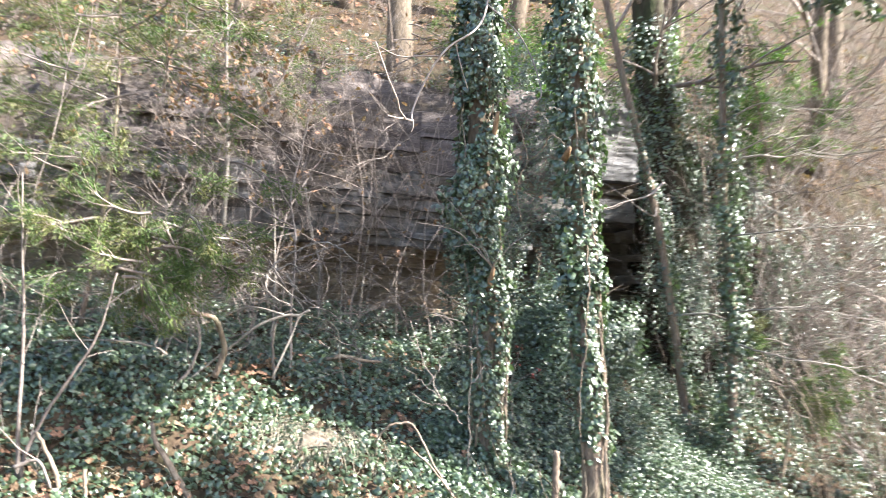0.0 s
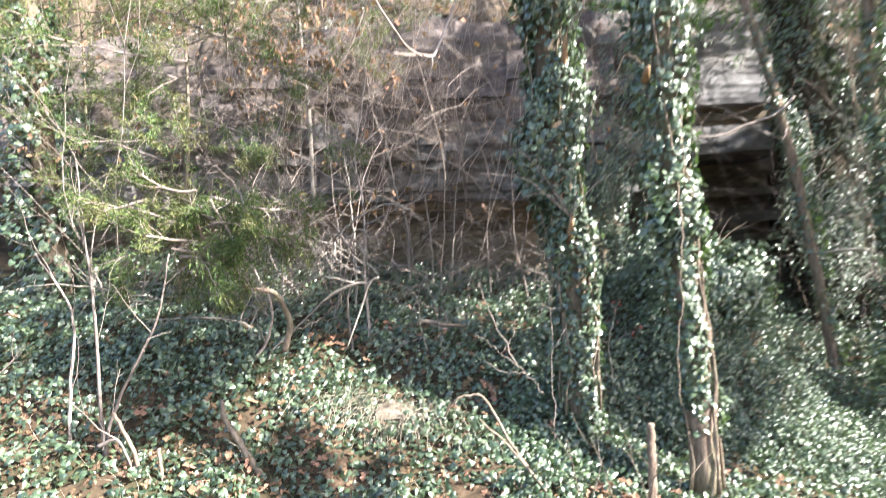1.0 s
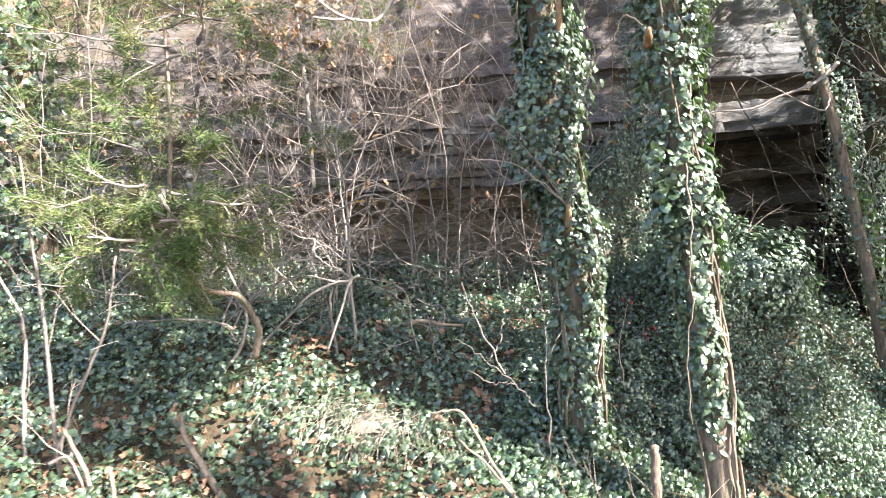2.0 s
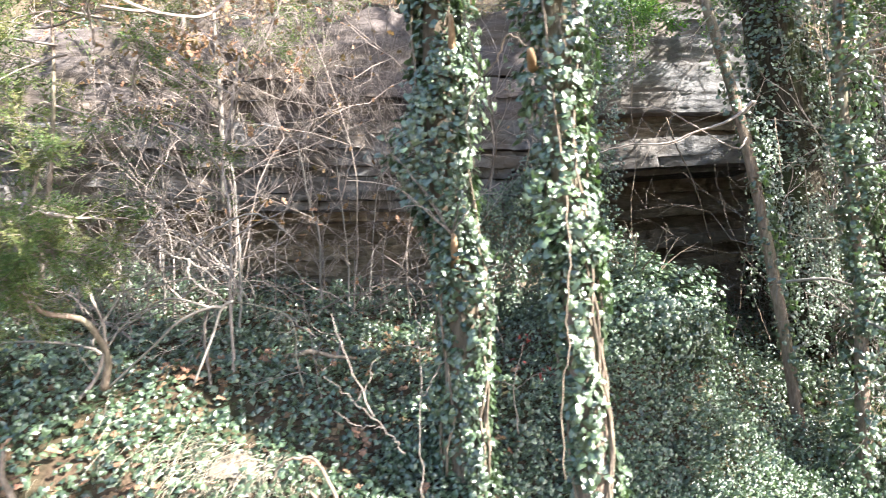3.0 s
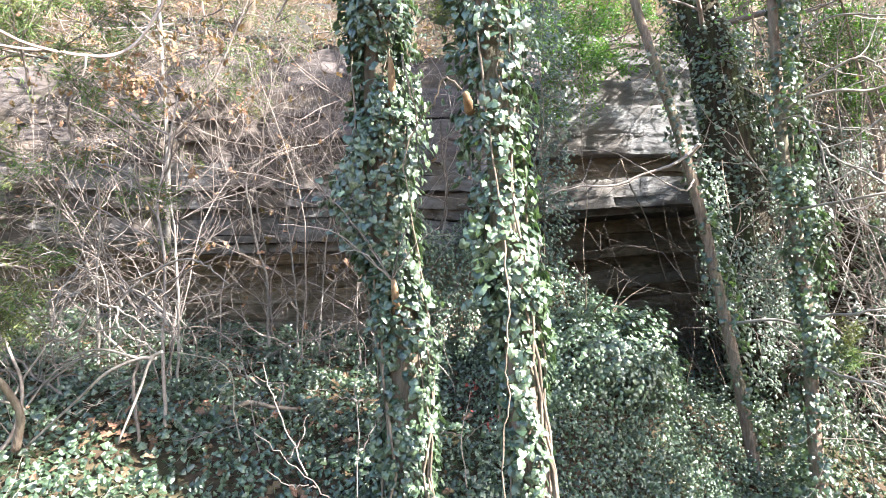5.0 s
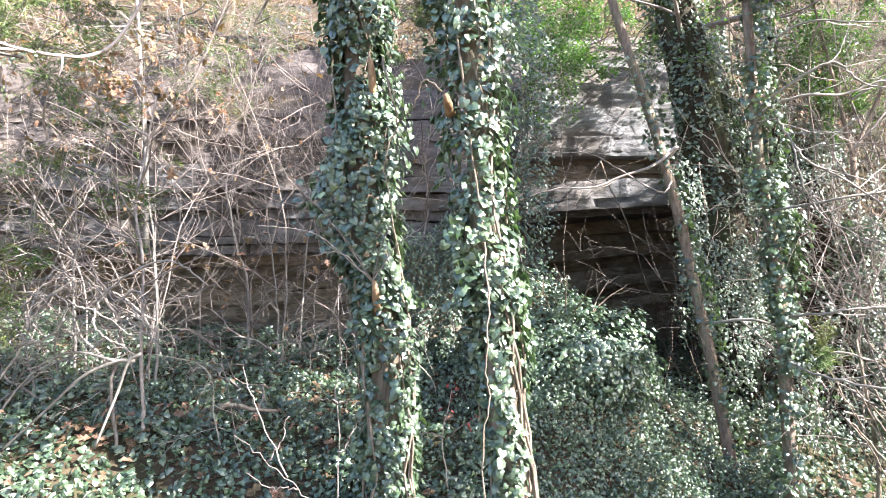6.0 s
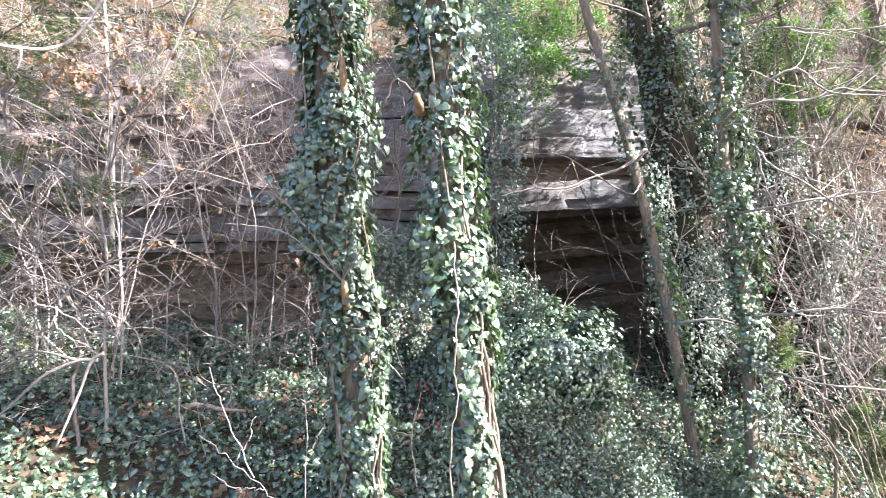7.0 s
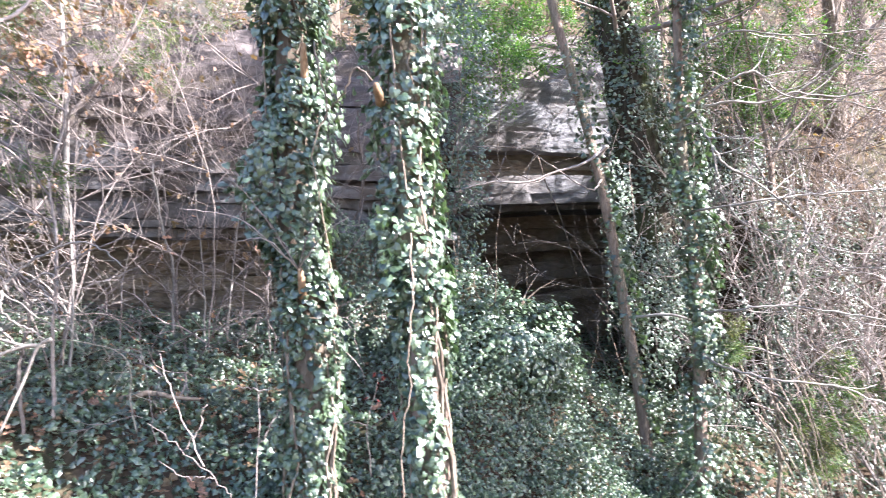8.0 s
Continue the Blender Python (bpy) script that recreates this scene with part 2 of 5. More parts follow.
def low_ground(x, y):
    x, y = min(max(x, GX[0]), GX[-1]), min(max(y, GY[0]), GY[-1])
    i = max(k for k in range(len(GX) - 1) if GX[k] <= x)
    j = max(k for k in range(len(GY) - 1) if GY[k] <= y)
    u, v = (x - GX[i]) / (GX[i + 1] - GX[i]), (y - GY[j]) / (GY[j + 1] - GY[j])
    u, v = u * u * (3 - 2 * u), v
    return (GZ[j, i] * (1 - u) + GZ[j, i + 1] * u) * (1 - v) + (GZ[j + 1, i] * (1 - u) + GZ[j + 1, i + 1] * u) * v


def ground_z(x, y):
    """The height of the ground: a bank below the cliff, and the wooded slope above it."""
    z = low_ground(x, y)
    z += 0.95 * math.exp(-((x - 1.62) / 0.48) ** 2 - ((y - 6.2) / 0.5) ** 2)
    z += (0.05 + 0.12 * smoothstep(0.8, 1.6, x) * smoothstep(5, 5.6, y)) * noise.noise(Vector((x * 2.3, y * 2.3, 0))) + 0.02 * noise.noise(Vector((x * 5, y * 5, 3)))
    hollow = smoothstep(1.5, 1.9, x) * (1 - smoothstep(3.6, 4.4, x))
    z += hollow * (0.8 * smoothstep(8.2, 10.6, y) - 0.5 * smoothstep(7.2, 7.9, y))
    right = smoothstep(2.8, 4.2, x)
    alcove = smoothstep(1.25, 1.6, x) * (1 - smoothstep(4.1, 4.9, x))
    start, end = 8.8 - 1.6 * right, 9.1
    s = smoothstep(start + (11.7 - start) * alcove, end + (12.3 - end) * alcove, y)
    top = 3.95 - 0.9 * right + 0.75 * min(max(y - 8.7, 0), 22) + 0.12 * noise.noise(Vector((x * 0.6, y * 0.6, 7)))
    return z * (1 - s) + top * s


def steps(parts):
    out = []
    for a, b, n in parts:
        out += list(np.linspace(a, b, n, endpoint=False))
    return out + [parts[-1][1]]


def build_ground():
    xs = steps([(-400, -40, 5), (-40, -8, 12), (-8, -4.5, 14), (-4.5, 6.5, 100), (6.5, 12, 14), (12, 40, 10), (40, 400, 5)])
    ys = steps([(-400, -30, 5), (-30, 0, 12), (0, 3, 14), (3, 9.5, 75), (9.5, 14, 18), (14, 32, 18), (32, 400, 5)])
    v = [(x, y, ground_z(x, y)) for y in ys for x in xs]
    w = len(xs)
    f = [(j * w + i, j * w + i + 1, (j + 1) * w + i + 1, (j + 1) * w + i) for j in range(len(ys) - 1) for i in range(w - 1)]
    g = Geo()
    g.add(v, f)
    return whole("ground", g, SOIL, "dark soil bank with leaf litter below a rock ledge", "ground", kind="structure")


ground = build_ground()


# ---- rock ----
def bed(rng, x0, x1, y, z0, z1, depth, rough=0.05, tilt=0.0, step=0.05, back=0.0, blocky=0.07, ragged=0.02, fine=0.03):
    """A bed of rock: a fractured, finely laminated front between broken edges, with a rough underside and top."""
    g = Geo()
    nx = max(4, int((x1 - x0) / step))
    nz = max(4, int((z1 - z0) / fine))
    off = rng.uniform(0, 50)
    under, front, over = [(1.0, 0.0), (0.35, 0.0), (0.06, 0.0), (0.0, 0.0)], [(0.0, k / nz) for k in range(nz + 1)], [(0.0, 1.0), (0.06, 1.0), (0.35, 1.0), (1.0, 1.0)]
    prof = under + front + over
    m = len(prof)
    v = []
    for i in range(nx + 1):
        x = x0 + (x1 - x0) * i / nx
        jag = x + 0.10 * noise.noise(Vector((x * 4, z0 * 7, off)))
        stepped = blocky * (noise.cell(Vector((jag * 1.5 + off, z0 * 3, 0))) - 0.5) + 0.5 * blocky * (noise.cell(Vector((jag * 3.7 + off, z1 * 5, 4))) - 0.5)
        top = ragged * noise.noise(Vector((jag * 1.1, off, 2)))
        chip = max(0.0, noise.noise(Vector((x * 5 + off, 3, z0)))) * 0.5 * rough
        for a, b in prof:
            z = z0 + b * (z1 - z0) + tilt * (x - x0)
            z += 0.07 * noise.noise(Vector((x * 0.55, z0 * 0.35, 1))) + (top if b == 1.0 else 0)
            lam = 0.36 * rough * noise.noise(Vector((x * 1.2 + off, z * 26, y))) + 0.25 * rough * noise.noise(Vector((x * 4, z * 70, off)))
            q = Vector((x * 1.1 + off, z * 2.2, y))
            fy = y + a * depth + back * b * (z1 - z0)
            fy += (stepped + lam + rough * (0.9 * noise.noise(q) + 0.45 * noise.noise(q * 3.3)) + (chip if b < 0.12 else 0)) * (1 - a)
            z += 0.25 * rough * noise.noise(Vector((x * 7 + off, 9 + b * 5, a * 2))) + (0.3 * chip if b == 0 else 0)
            v.append((x, fy, z))
    cuts = {len(under) - 1, len(under) + len(front) - 1}
    f = [(i * m + k, (i + 1) * m + k, (i + 1) * m + k + 1, i * m + k + 1) for i in range(nx) for k in range(m - 1) if k not in cuts]
    k0 = len(v)
    v += v[:m] + v[nx * m : nx * m + m]
    f += [tuple(range(k0, k0 + m)), tuple(range(k0 + m, k0 + 2 * m))[::-1]]
    g.add(v, f)
    return g


def build_cliff():
    rng = random.Random(5)
    cliff = thing("cliff", (0, 7.4, 1.2), "low layered sandstone cliff with an undercut ledge", "cliff", kind="structure")
    # beds of the long face: bottom, top, front, roughness
    beds = [
        (0.60, 1.14, 8.0, 0.09), (1.14, 1.36, 8.55, 0.08), (1.36, 1.52, 8.4, 0.06), (1.52, 1.66, 8.5, 0.05), (1.66, 1.78, 8.2, 0.05), (1.78, 1.89, 7.8, 0.06), (1.88, 1.97, 7.32, 0.05),
        (1.97, 2.05, 7.24, 0.05), (2.05, 2.20, 7.20, 0.05), (2.20, 2.29, 7.29, 0.06), (2.29, 2.40, 7.17, 0.05), (2.40, 2.47, 7.28, 0.05), (2.47, 2.61, 7.15, 0.06), (2.61, 2.74, 7.20, 0.05),
    ]
    for z0, z1, y, rough in beds:
        x = -7.0 + rng.uniform(0, 0.8)
        while x < 1.15:
            w = rng.uniform(1.4, 3.4)
            part("rock_bed", bed(rng, x, min(x + w, 1.34 + 0.14 * math.sin(z0 * 17)), y + rng.uniform(-0.03, 0.03), z0, z1, 1.0, rough), ROCK_BROWN if y > 7.6 else ROCK, cliff)
            x += w
    x = -7.0
    while x < 1.05:
        w = rng.uniform(2.2, 4.2)
        for y, z0, z1, lean in ((7.22, 2.72, 2.98, 0.15), (7.27, 2.97, 3.20, 0.3), (7.34, 3.19, 3.52, 0.4), (7.50, 3.50, 4.0, 0.6)):
            part("rock_bed", bed(rng, x, min(x + w, 1.30 + 0.16 * math.sin(z0 * 13)), y, z0, z1, 1.2, 0.08, back=lean, blocky=0.06, ragged=0.06 if z1 < 4 else 0.3, fine=0.04), ROCK_PINK, cliff)
        x += w
    # the overhanging ledge: ends, front, bottom, top, tilt, roughness, lean, kind of rock
    ledge = [
        (1.50, 3.78, 10.20, 2.58, 2.74, 0.06, 0.05, 0, 2), (1.52, 3.76, 10.21, 2.73, 2.99, 0.05, 0.045, 0, 2), (1.5, 3.9, 10.55, 2.48, 2.59, 0.08, 0.07, 0, 0),
        (1.45, 3.85, 10.36, 2.98, 3.11, 0.04, 0.07, 0, 1), (1.45, 3.85, 10.30, 3.10, 3.22, 0.03, 0.07, 0, 1), (1.45, 3.85, 10.42, 3.21, 3.35, 0.03, 0.06, 0, 1), (1.50, 3.80, 10.12, 3.33, 3.60, 0.02, 0.05, 0, 2), (1.48, 3.75, 10.13, 3.59, 4.02, 0.01, 0.06, 0.05, 2), (1.5, 3.7, 10.20, 4.01, 4.40, 0.01, 0.07, 0.12, 2),
        (1.4, 3.8, 10.5, 4.38, 4.80, 0.0, 0.10, 0.4, 0), (1.4, 3.8, 11.0, 4.78, 5.5, 0.0, 0.12, 0.5, 0),
        (1.4, 4.7, 11.55, 2.28, 2.55, 0.08, 0.06, 0, 1), (1.4, 4.7, 11.75, 2.02, 2.29, 0.08, 0.06, 0, 1), (1.5, 4.6, 11.25, 1.90, 2.03, 0.09, 0.06, 0, 1),
        (1.4, 4.7, 11.7, 1.66, 1.91, 0.10, 0.06, 0, 1), (1.4, 4.6, 11.5, 1.50, 1.67, 0.12, 0.07, 0, 1), (1.5, 4.7, 11.15, 1.36, 1.51, 0.14, 0.06, 0, 1),
        (1.4, 4.7, 11.6, 1.12, 1.38, 0.14, 0.07, 0, 1), (1.4, 4.6, 11.3, 1.0, 1.14, 0.14, 0.06, 0, 1), (1.3, 4.8, 11.7, 0.4, 1.05, 0.1, 0.06, 0, 1),
    ]
    for x0, x1, y, z0, z1, tilt, rough, lean, rock_kind in ledge:
        part("rock_bed", bed(rng, x0, x1, y, z0, z1, 1.2, rough, tilt, 0.05, back=lean, blocky=0.03 if z0 > 2.4 else 0.09), (ROCK, ROCK_BROWN, ROCK_PALE)[rock_kind], cliff)
    # the shaded face beyond the dark tree: bottom, top, front
    for z0, z1, y in ((1.9, 2.4, 9.15), (2.38, 2.8, 8.95), (2.78, 3.1, 9.1)):
        x = 4.5 + rng.uniform(0, 0.4)
        while x < 10:
            w = rng.uniform(1.6, 3.2)
            part("rock_bed", bed(rng, x, x + w, y + rng.uniform(-0.05, 0.05), z0, z1, 1.4, 0.09, 0.03, 0.07, back=0.2, fine=0.05), ROCK, cliff)
            x += w
    # the rock in the bank
    whole("boulder", bed(rng, -4.05, -3.45, 5.9, 1.70, 1.92, 0.6, 0.06, 0.05), ROCK, "pale block of rock among the shrubs on the bank", "rock", smooth=False)
    whole("boulder", bed(rng, -0.98, -0.40, 4.40, 0.25, 0.33, 0.4, 0.11, 0.02, 0.03, blocky=0.16, ragged=0.04), ROCK_BROWN, "pale tan slab of rock jutting from the ivy bank", "rock", smooth=False)


build_cliff()


# ---- ivy-clad trees ----
def at_height(line, z):
    for a, b in zip(line[:-1], line[1:]):
        if (a.z - z) * (b.z - z) <= 0 and a.z != b.z:
            return a.lerp(b, (z - a.z) / (b.z - a.z))
    return line[0] if abs(line[0].z - z) < abs(line[-1].z - z) else line[-1]


def trunk_ivy(tree, line, rng, z0, z1, count, parts_n, r_in, r_out, size, bare=-0.15, shift=0.0):
    """Ivy leaves in a shaggy coat round a trunk, and the stems that carry them."""
    pos, nor, tip, siz = [], [], [], []
    seed = rng.uniform(0, 90)
    while len(pos) < count:
        z, q = rng.uniform(z0, z1), rng.uniform(-math.pi, math.pi)
        lump = 1.1 * noise.noise(Vector((math.cos(q) * 0.9 + seed, math.sin(q) * 0.9, z * 1.7))) + 0.7 * noise.noise(Vector((math.cos(q) * 2.2, math.sin(q) * 2.2 + seed, z * 4.5)))
        if lump < bare and rng.random() < 0.92:
            continue
        c = at_height(line, z)
        out = Vector((math.cos(q), math.sin(q), 0))
        r = r_in + (r_out - r_in) * min(1.5, max(0.05, 0.45 + lump)) * rng.uniform(0.3, 1.1)
        if rng.random() < 0.06:
            r *= 1.25
        pos.append(c + out * r + Vector((shift, 0, 0)))
        nor.append(out * 0.9 + Vector((0, 0, 0.3)) + SUN * 0.3 + rand_dir(rng) * 0.75)
        tip.append(Vector((0, 0, -0.9)) + out * 0.25 + rand_dir(rng) * 0.6)
        siz.append(rng.choice((0.5, 0.65, 0.8, 0.95, 1.1, 1.25)) * rng.uniform(0.85, 1.15) * size)
    pos, nor, tip, siz = np.array(pos), np.array(nor), np.array(tip), np.array(siz)
    front = [i for i in np.argsort(pos[:, 1]) if z0 <= pos[i, 2] <= min(z1, 3.2)][: parts_n * 2 : 2]
    rest = np.setdiff1d(np.arange(count), front)
    leaf_parts("ivy_leaf", IVY_MESH, tree, pos[front], nor[front], tip[front], siz[front])
    g = Geo()
    leaves(g, BROAD_IVY, pos[rest], nor[rest], tip[rest], siz[rest])
    part("ivy_foliage", g, IVY, tree, "glossy dark green ivy leaves", smooth=False, kind="stuff")


def stems_on(tree, line, rng, z0, z1, n, r):
    for _ in range(n):
        g = Geo()
        q, pts = rng.uniform(-math.pi, 0), []
        for z in np.arange(z0, z1, 0.16):
            q += rng.uniform(-0.35, 0.35)
            c = at_height(line, z)
            pts.append(c + Vector((math.cos(q), math.sin(q), 0)) * r * rng.uniform(0.95, 1.15))
        tube(g, pts, list(np.linspace(0.009, 0.004, len(pts)) * rng.uniform(0.6, 1.2)), 5)
        part("ivy_stem", g, VINE, tree)


def trunk(tree, pts, r0, r1, rng, material, sides=12, n=28):
    g = Geo()
    line = stick(g, pts, r0, r1, rng, sides, n)
    part("trunk", g, material, tree)
    return line


def limbs(tree, starts, rng, material, level=2, name="branch", kids=3, lift=0.04):
    for p, d, length, r in starts:
        g = Geo()
        grow(g, p, d, length, r, level, rng, lift=lift, kids=kids)
        part(name, g, material, tree)


def broken_stub(tree, a, b, r, rng):
    g = Geo()
    tube(g, smooth_line([a, b], 5), [r * 1.1, r, r, r * 0.9, r * 0.55], 7, 0.2, rng)
    part("broken_stub", g, WOOD, tree, "bare brown broken branch stub")


def crown(tree, starts, rng, n, size=0.05, across=(-99, 99), up=(-99, 99)):
    """Limbs laden with ivy above head height, added to cast shade; across and up bound the foliage as the sun sees it.
    """
    tips = []
    for p, d, length in starts:
        g = Geo()
        grow(g, p, d, length, 0.017, 3, rng, wander=0.16, lift=0.0, kids=4, spread=0.7, tips=tips)
        part("limb", g, BARK_RED, tree)
    # Foliage is kept only where it stays out of view.
    tips = [q for q in tips if q[0].z > 1.75 + 0.47 * q[0].y or q[0].x > 0.82 * q[0].y + 0.3]
    tips = [q for q in tips if across[0] < q[0].y - q[0].x * SUN.y / SUN.x < across[1] and up[0] < q[0].z - q[0].x * SUN.z / SUN.x < up[1]]
    pick = [rng.choice(tips) for _ in range(n)]
    g = Geo()
    leaves(g, IVY_SHAPE, np.array([p + rand_dir(rng) * 0.06 for p, _ in pick]), np.array([Vector((0, 0, 0.6)) + rand_dir(rng) for _ in pick]), np.array([Vector((0, 0, -1)) + rand_dir(rng) * 0.8 for _ in pick]), [size * rng.uniform(0.6, 1.3) for _ in pick])
    part("ivy_crown", g, IVY, tree, "unseen ivy foliage added on the upper limbs for shade", smooth=False, kind="stuff")


def ivy_tree_a():
    rng = random.Random(11)
    t = thing("ivy_tree", (0.71, 4.71, ground_z(0.71, 4.71)), "tall straight trunk wrapped in glossy ivy with broken stubs", "tree")
    line = trunk(t, [(0.680, 4.71, -0.05), (0.650, 4.70, 0.540), (0.630, 4.70, 0.930), (0.610, 4.70, 1.290), (0.560, 4.70, 1.580), (0.500, 4.70, 1.900), (0.460, 4.70, 2.360), (0.430, 4.70, 3.000), (0.36, 4.76, 4.6), (0.27, 4.81, 6.36)], 0.115, 0.07, rng, BARK)
    trunk_ivy(t, line, rng, 0.1, 1.75, 3300, 150, 0.105, 0.19, 0.041, bare=-0.32)
    trunk_ivy(t, line, rng, 1.5, 5.6, 10500, 140, 0.12, 0.285, 0.042, bare=-0.55)
    stems_on(t, line, rng, 0.3, 3.6, 6, 0.14)
    broken_stub(t, (0.538, 4.610, 2.551), (0.549, 4.470, 2.768), 0.022, rng)
    broken_stub(t, (0.580, 4.610, 1.444), (0.590, 4.450, 1.620), 0.020, rng)
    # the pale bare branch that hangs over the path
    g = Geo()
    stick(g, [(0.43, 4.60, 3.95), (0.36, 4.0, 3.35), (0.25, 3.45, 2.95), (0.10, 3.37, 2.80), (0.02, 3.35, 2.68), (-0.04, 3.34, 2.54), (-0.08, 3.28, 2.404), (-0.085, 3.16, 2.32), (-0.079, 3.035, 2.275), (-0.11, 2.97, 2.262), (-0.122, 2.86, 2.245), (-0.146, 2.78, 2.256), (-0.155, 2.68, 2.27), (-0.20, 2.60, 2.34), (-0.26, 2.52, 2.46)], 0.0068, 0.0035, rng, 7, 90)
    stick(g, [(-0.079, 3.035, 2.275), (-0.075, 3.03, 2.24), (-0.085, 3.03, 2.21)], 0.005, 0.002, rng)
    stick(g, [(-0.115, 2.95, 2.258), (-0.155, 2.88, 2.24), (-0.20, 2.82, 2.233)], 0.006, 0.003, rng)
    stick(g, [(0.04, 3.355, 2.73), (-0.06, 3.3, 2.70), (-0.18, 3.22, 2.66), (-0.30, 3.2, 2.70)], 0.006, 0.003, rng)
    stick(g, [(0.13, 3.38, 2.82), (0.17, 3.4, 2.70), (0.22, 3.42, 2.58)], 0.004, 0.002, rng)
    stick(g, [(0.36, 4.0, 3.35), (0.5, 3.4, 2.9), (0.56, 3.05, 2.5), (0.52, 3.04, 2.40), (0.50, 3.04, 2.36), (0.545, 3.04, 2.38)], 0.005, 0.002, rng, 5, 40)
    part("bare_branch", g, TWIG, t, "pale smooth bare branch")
    # two leaves in the pale colour that stands in for glaring sun
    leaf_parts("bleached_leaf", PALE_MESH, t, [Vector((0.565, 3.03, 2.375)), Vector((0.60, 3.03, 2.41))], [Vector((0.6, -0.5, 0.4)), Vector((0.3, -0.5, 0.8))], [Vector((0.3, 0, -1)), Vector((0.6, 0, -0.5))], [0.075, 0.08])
    a = Vector((0.58, 4.46, 1.62))
    for dx, dz, sag in ((-0.57, 0.27, 0.10), (-0.43, 0.52, 0.05), (-0.21, 0.30, 0.03), (-0.30, 0.12, 0.08), (0.25, 0.26, 0.04), (0.12, 0.34, 0.02)):
        g = Geo()
        b = a + Vector((dx, -0.08, dz))
        grow(g, a.lerp(b, 0.6) + Vector((0, 0, sag)), (dx, -0.1, 0.3), 0.16, 0.002, 0, rng)
        stick(g, [a, a.lerp(b, 0.5) + Vector((0, -0.02, sag)), b], 0.004, 0.0018, rng, 4, 16, 0.004)
        part("twig", g, TWIG, t)
    limbs(t, [((0.394, 4.730, 4.288), (0.6, -0.2, 0.5), 1.6, 0.03), ((0.352, 4.770, 4.908), (-0.7, 0.3, 0.5), 1.5, 0.03), ((0.301, 4.810, 5.735), (0.2, 0.6, 0.7), 1.5, 0.03)], rng, TWIG)
    return t


def ivy_tree_b():
    rng = random.Random(12)
    t = thing("ivy_tree", (1.36, 4.25, ground_z(1.36, 4.25)), "slim leaning trunk wrapped in sunlit ivy with bark showing", "tree")
    line = trunk(t, [(1.370, 4.25, -0.09), (1.290, 4.20, 0.730), (1.240, 4.20, 1.050), (1.220, 4.20, 1.350), (1.190, 4.20, 1.630), (1.150, 4.20, 1.860), (1.120, 4.20, 2.250), (1.070, 4.20, 2.780), (0.93, 4.22, 4.1), (0.80, 4.3, 5.66)], 0.085, 0.05, rng, BARK_RED)
    trunk_ivy(t, line, rng, 0.35, 1.7, 2300, 150, 0.08, 0.15, 0.041, bare=-0.3)
    trunk_ivy(t, line, rng, 1.5, 5.2, 5000, 140, 0.08, 0.20, 0.043, bare=-0.25)
    stems_on(t, line, rng, 0.0, 3.4, 4, 0.10)
    broken_stub(t, (0.987, 4.150, 2.393), (0.978, 4.000, 2.431), 0.022, rng)
    # loose stems that hang along the trunk
    for pts in ([(1.02, 4.10, 2.75), (1.09, 4.08, 2.2), (1.151, 4.050, 1.745), (1.171, 4.020, 1.504), (1.161, 4.020, 1.262), (1.180, 4.020, 1.118), (1.151, 4.020, 0.924), (1.171, 4.030, 0.538)], [(0.640, 4.300, 2.711), (0.697, 4.200, 2.518), (0.736, 4.200, 2.373), (0.678, 4.200, 2.180), (0.717, 4.200, 1.939)], [(0.958, 4.050, 2.470), (0.871, 4.100, 2.528), (0.813, 4.150, 2.422), (0.736, 4.200, 2.354)]):
        g = Geo()
        stick(g, pts, 0.0055, 0.003, rng, 5, 0, 0.006)
        part("hanging_stem", g, VINE, t)
    limbs(t, [((0.881, 4.200, 3.919), (0.6, 0.2, 0.5), 1.3, 0.025), ((0.813, 4.260, 4.788), (-0.5, -0.3, 0.5), 1.3, 0.025), ((0.871, 4.200, 4.112), (0.5, 0.8, 0.5), 2.2, 0.04), ((0.842, 4.230, 4.499), (-0.2, 0.9, 0.4), 2.0, 0.04)], rng, TWIG, 3)
    return t


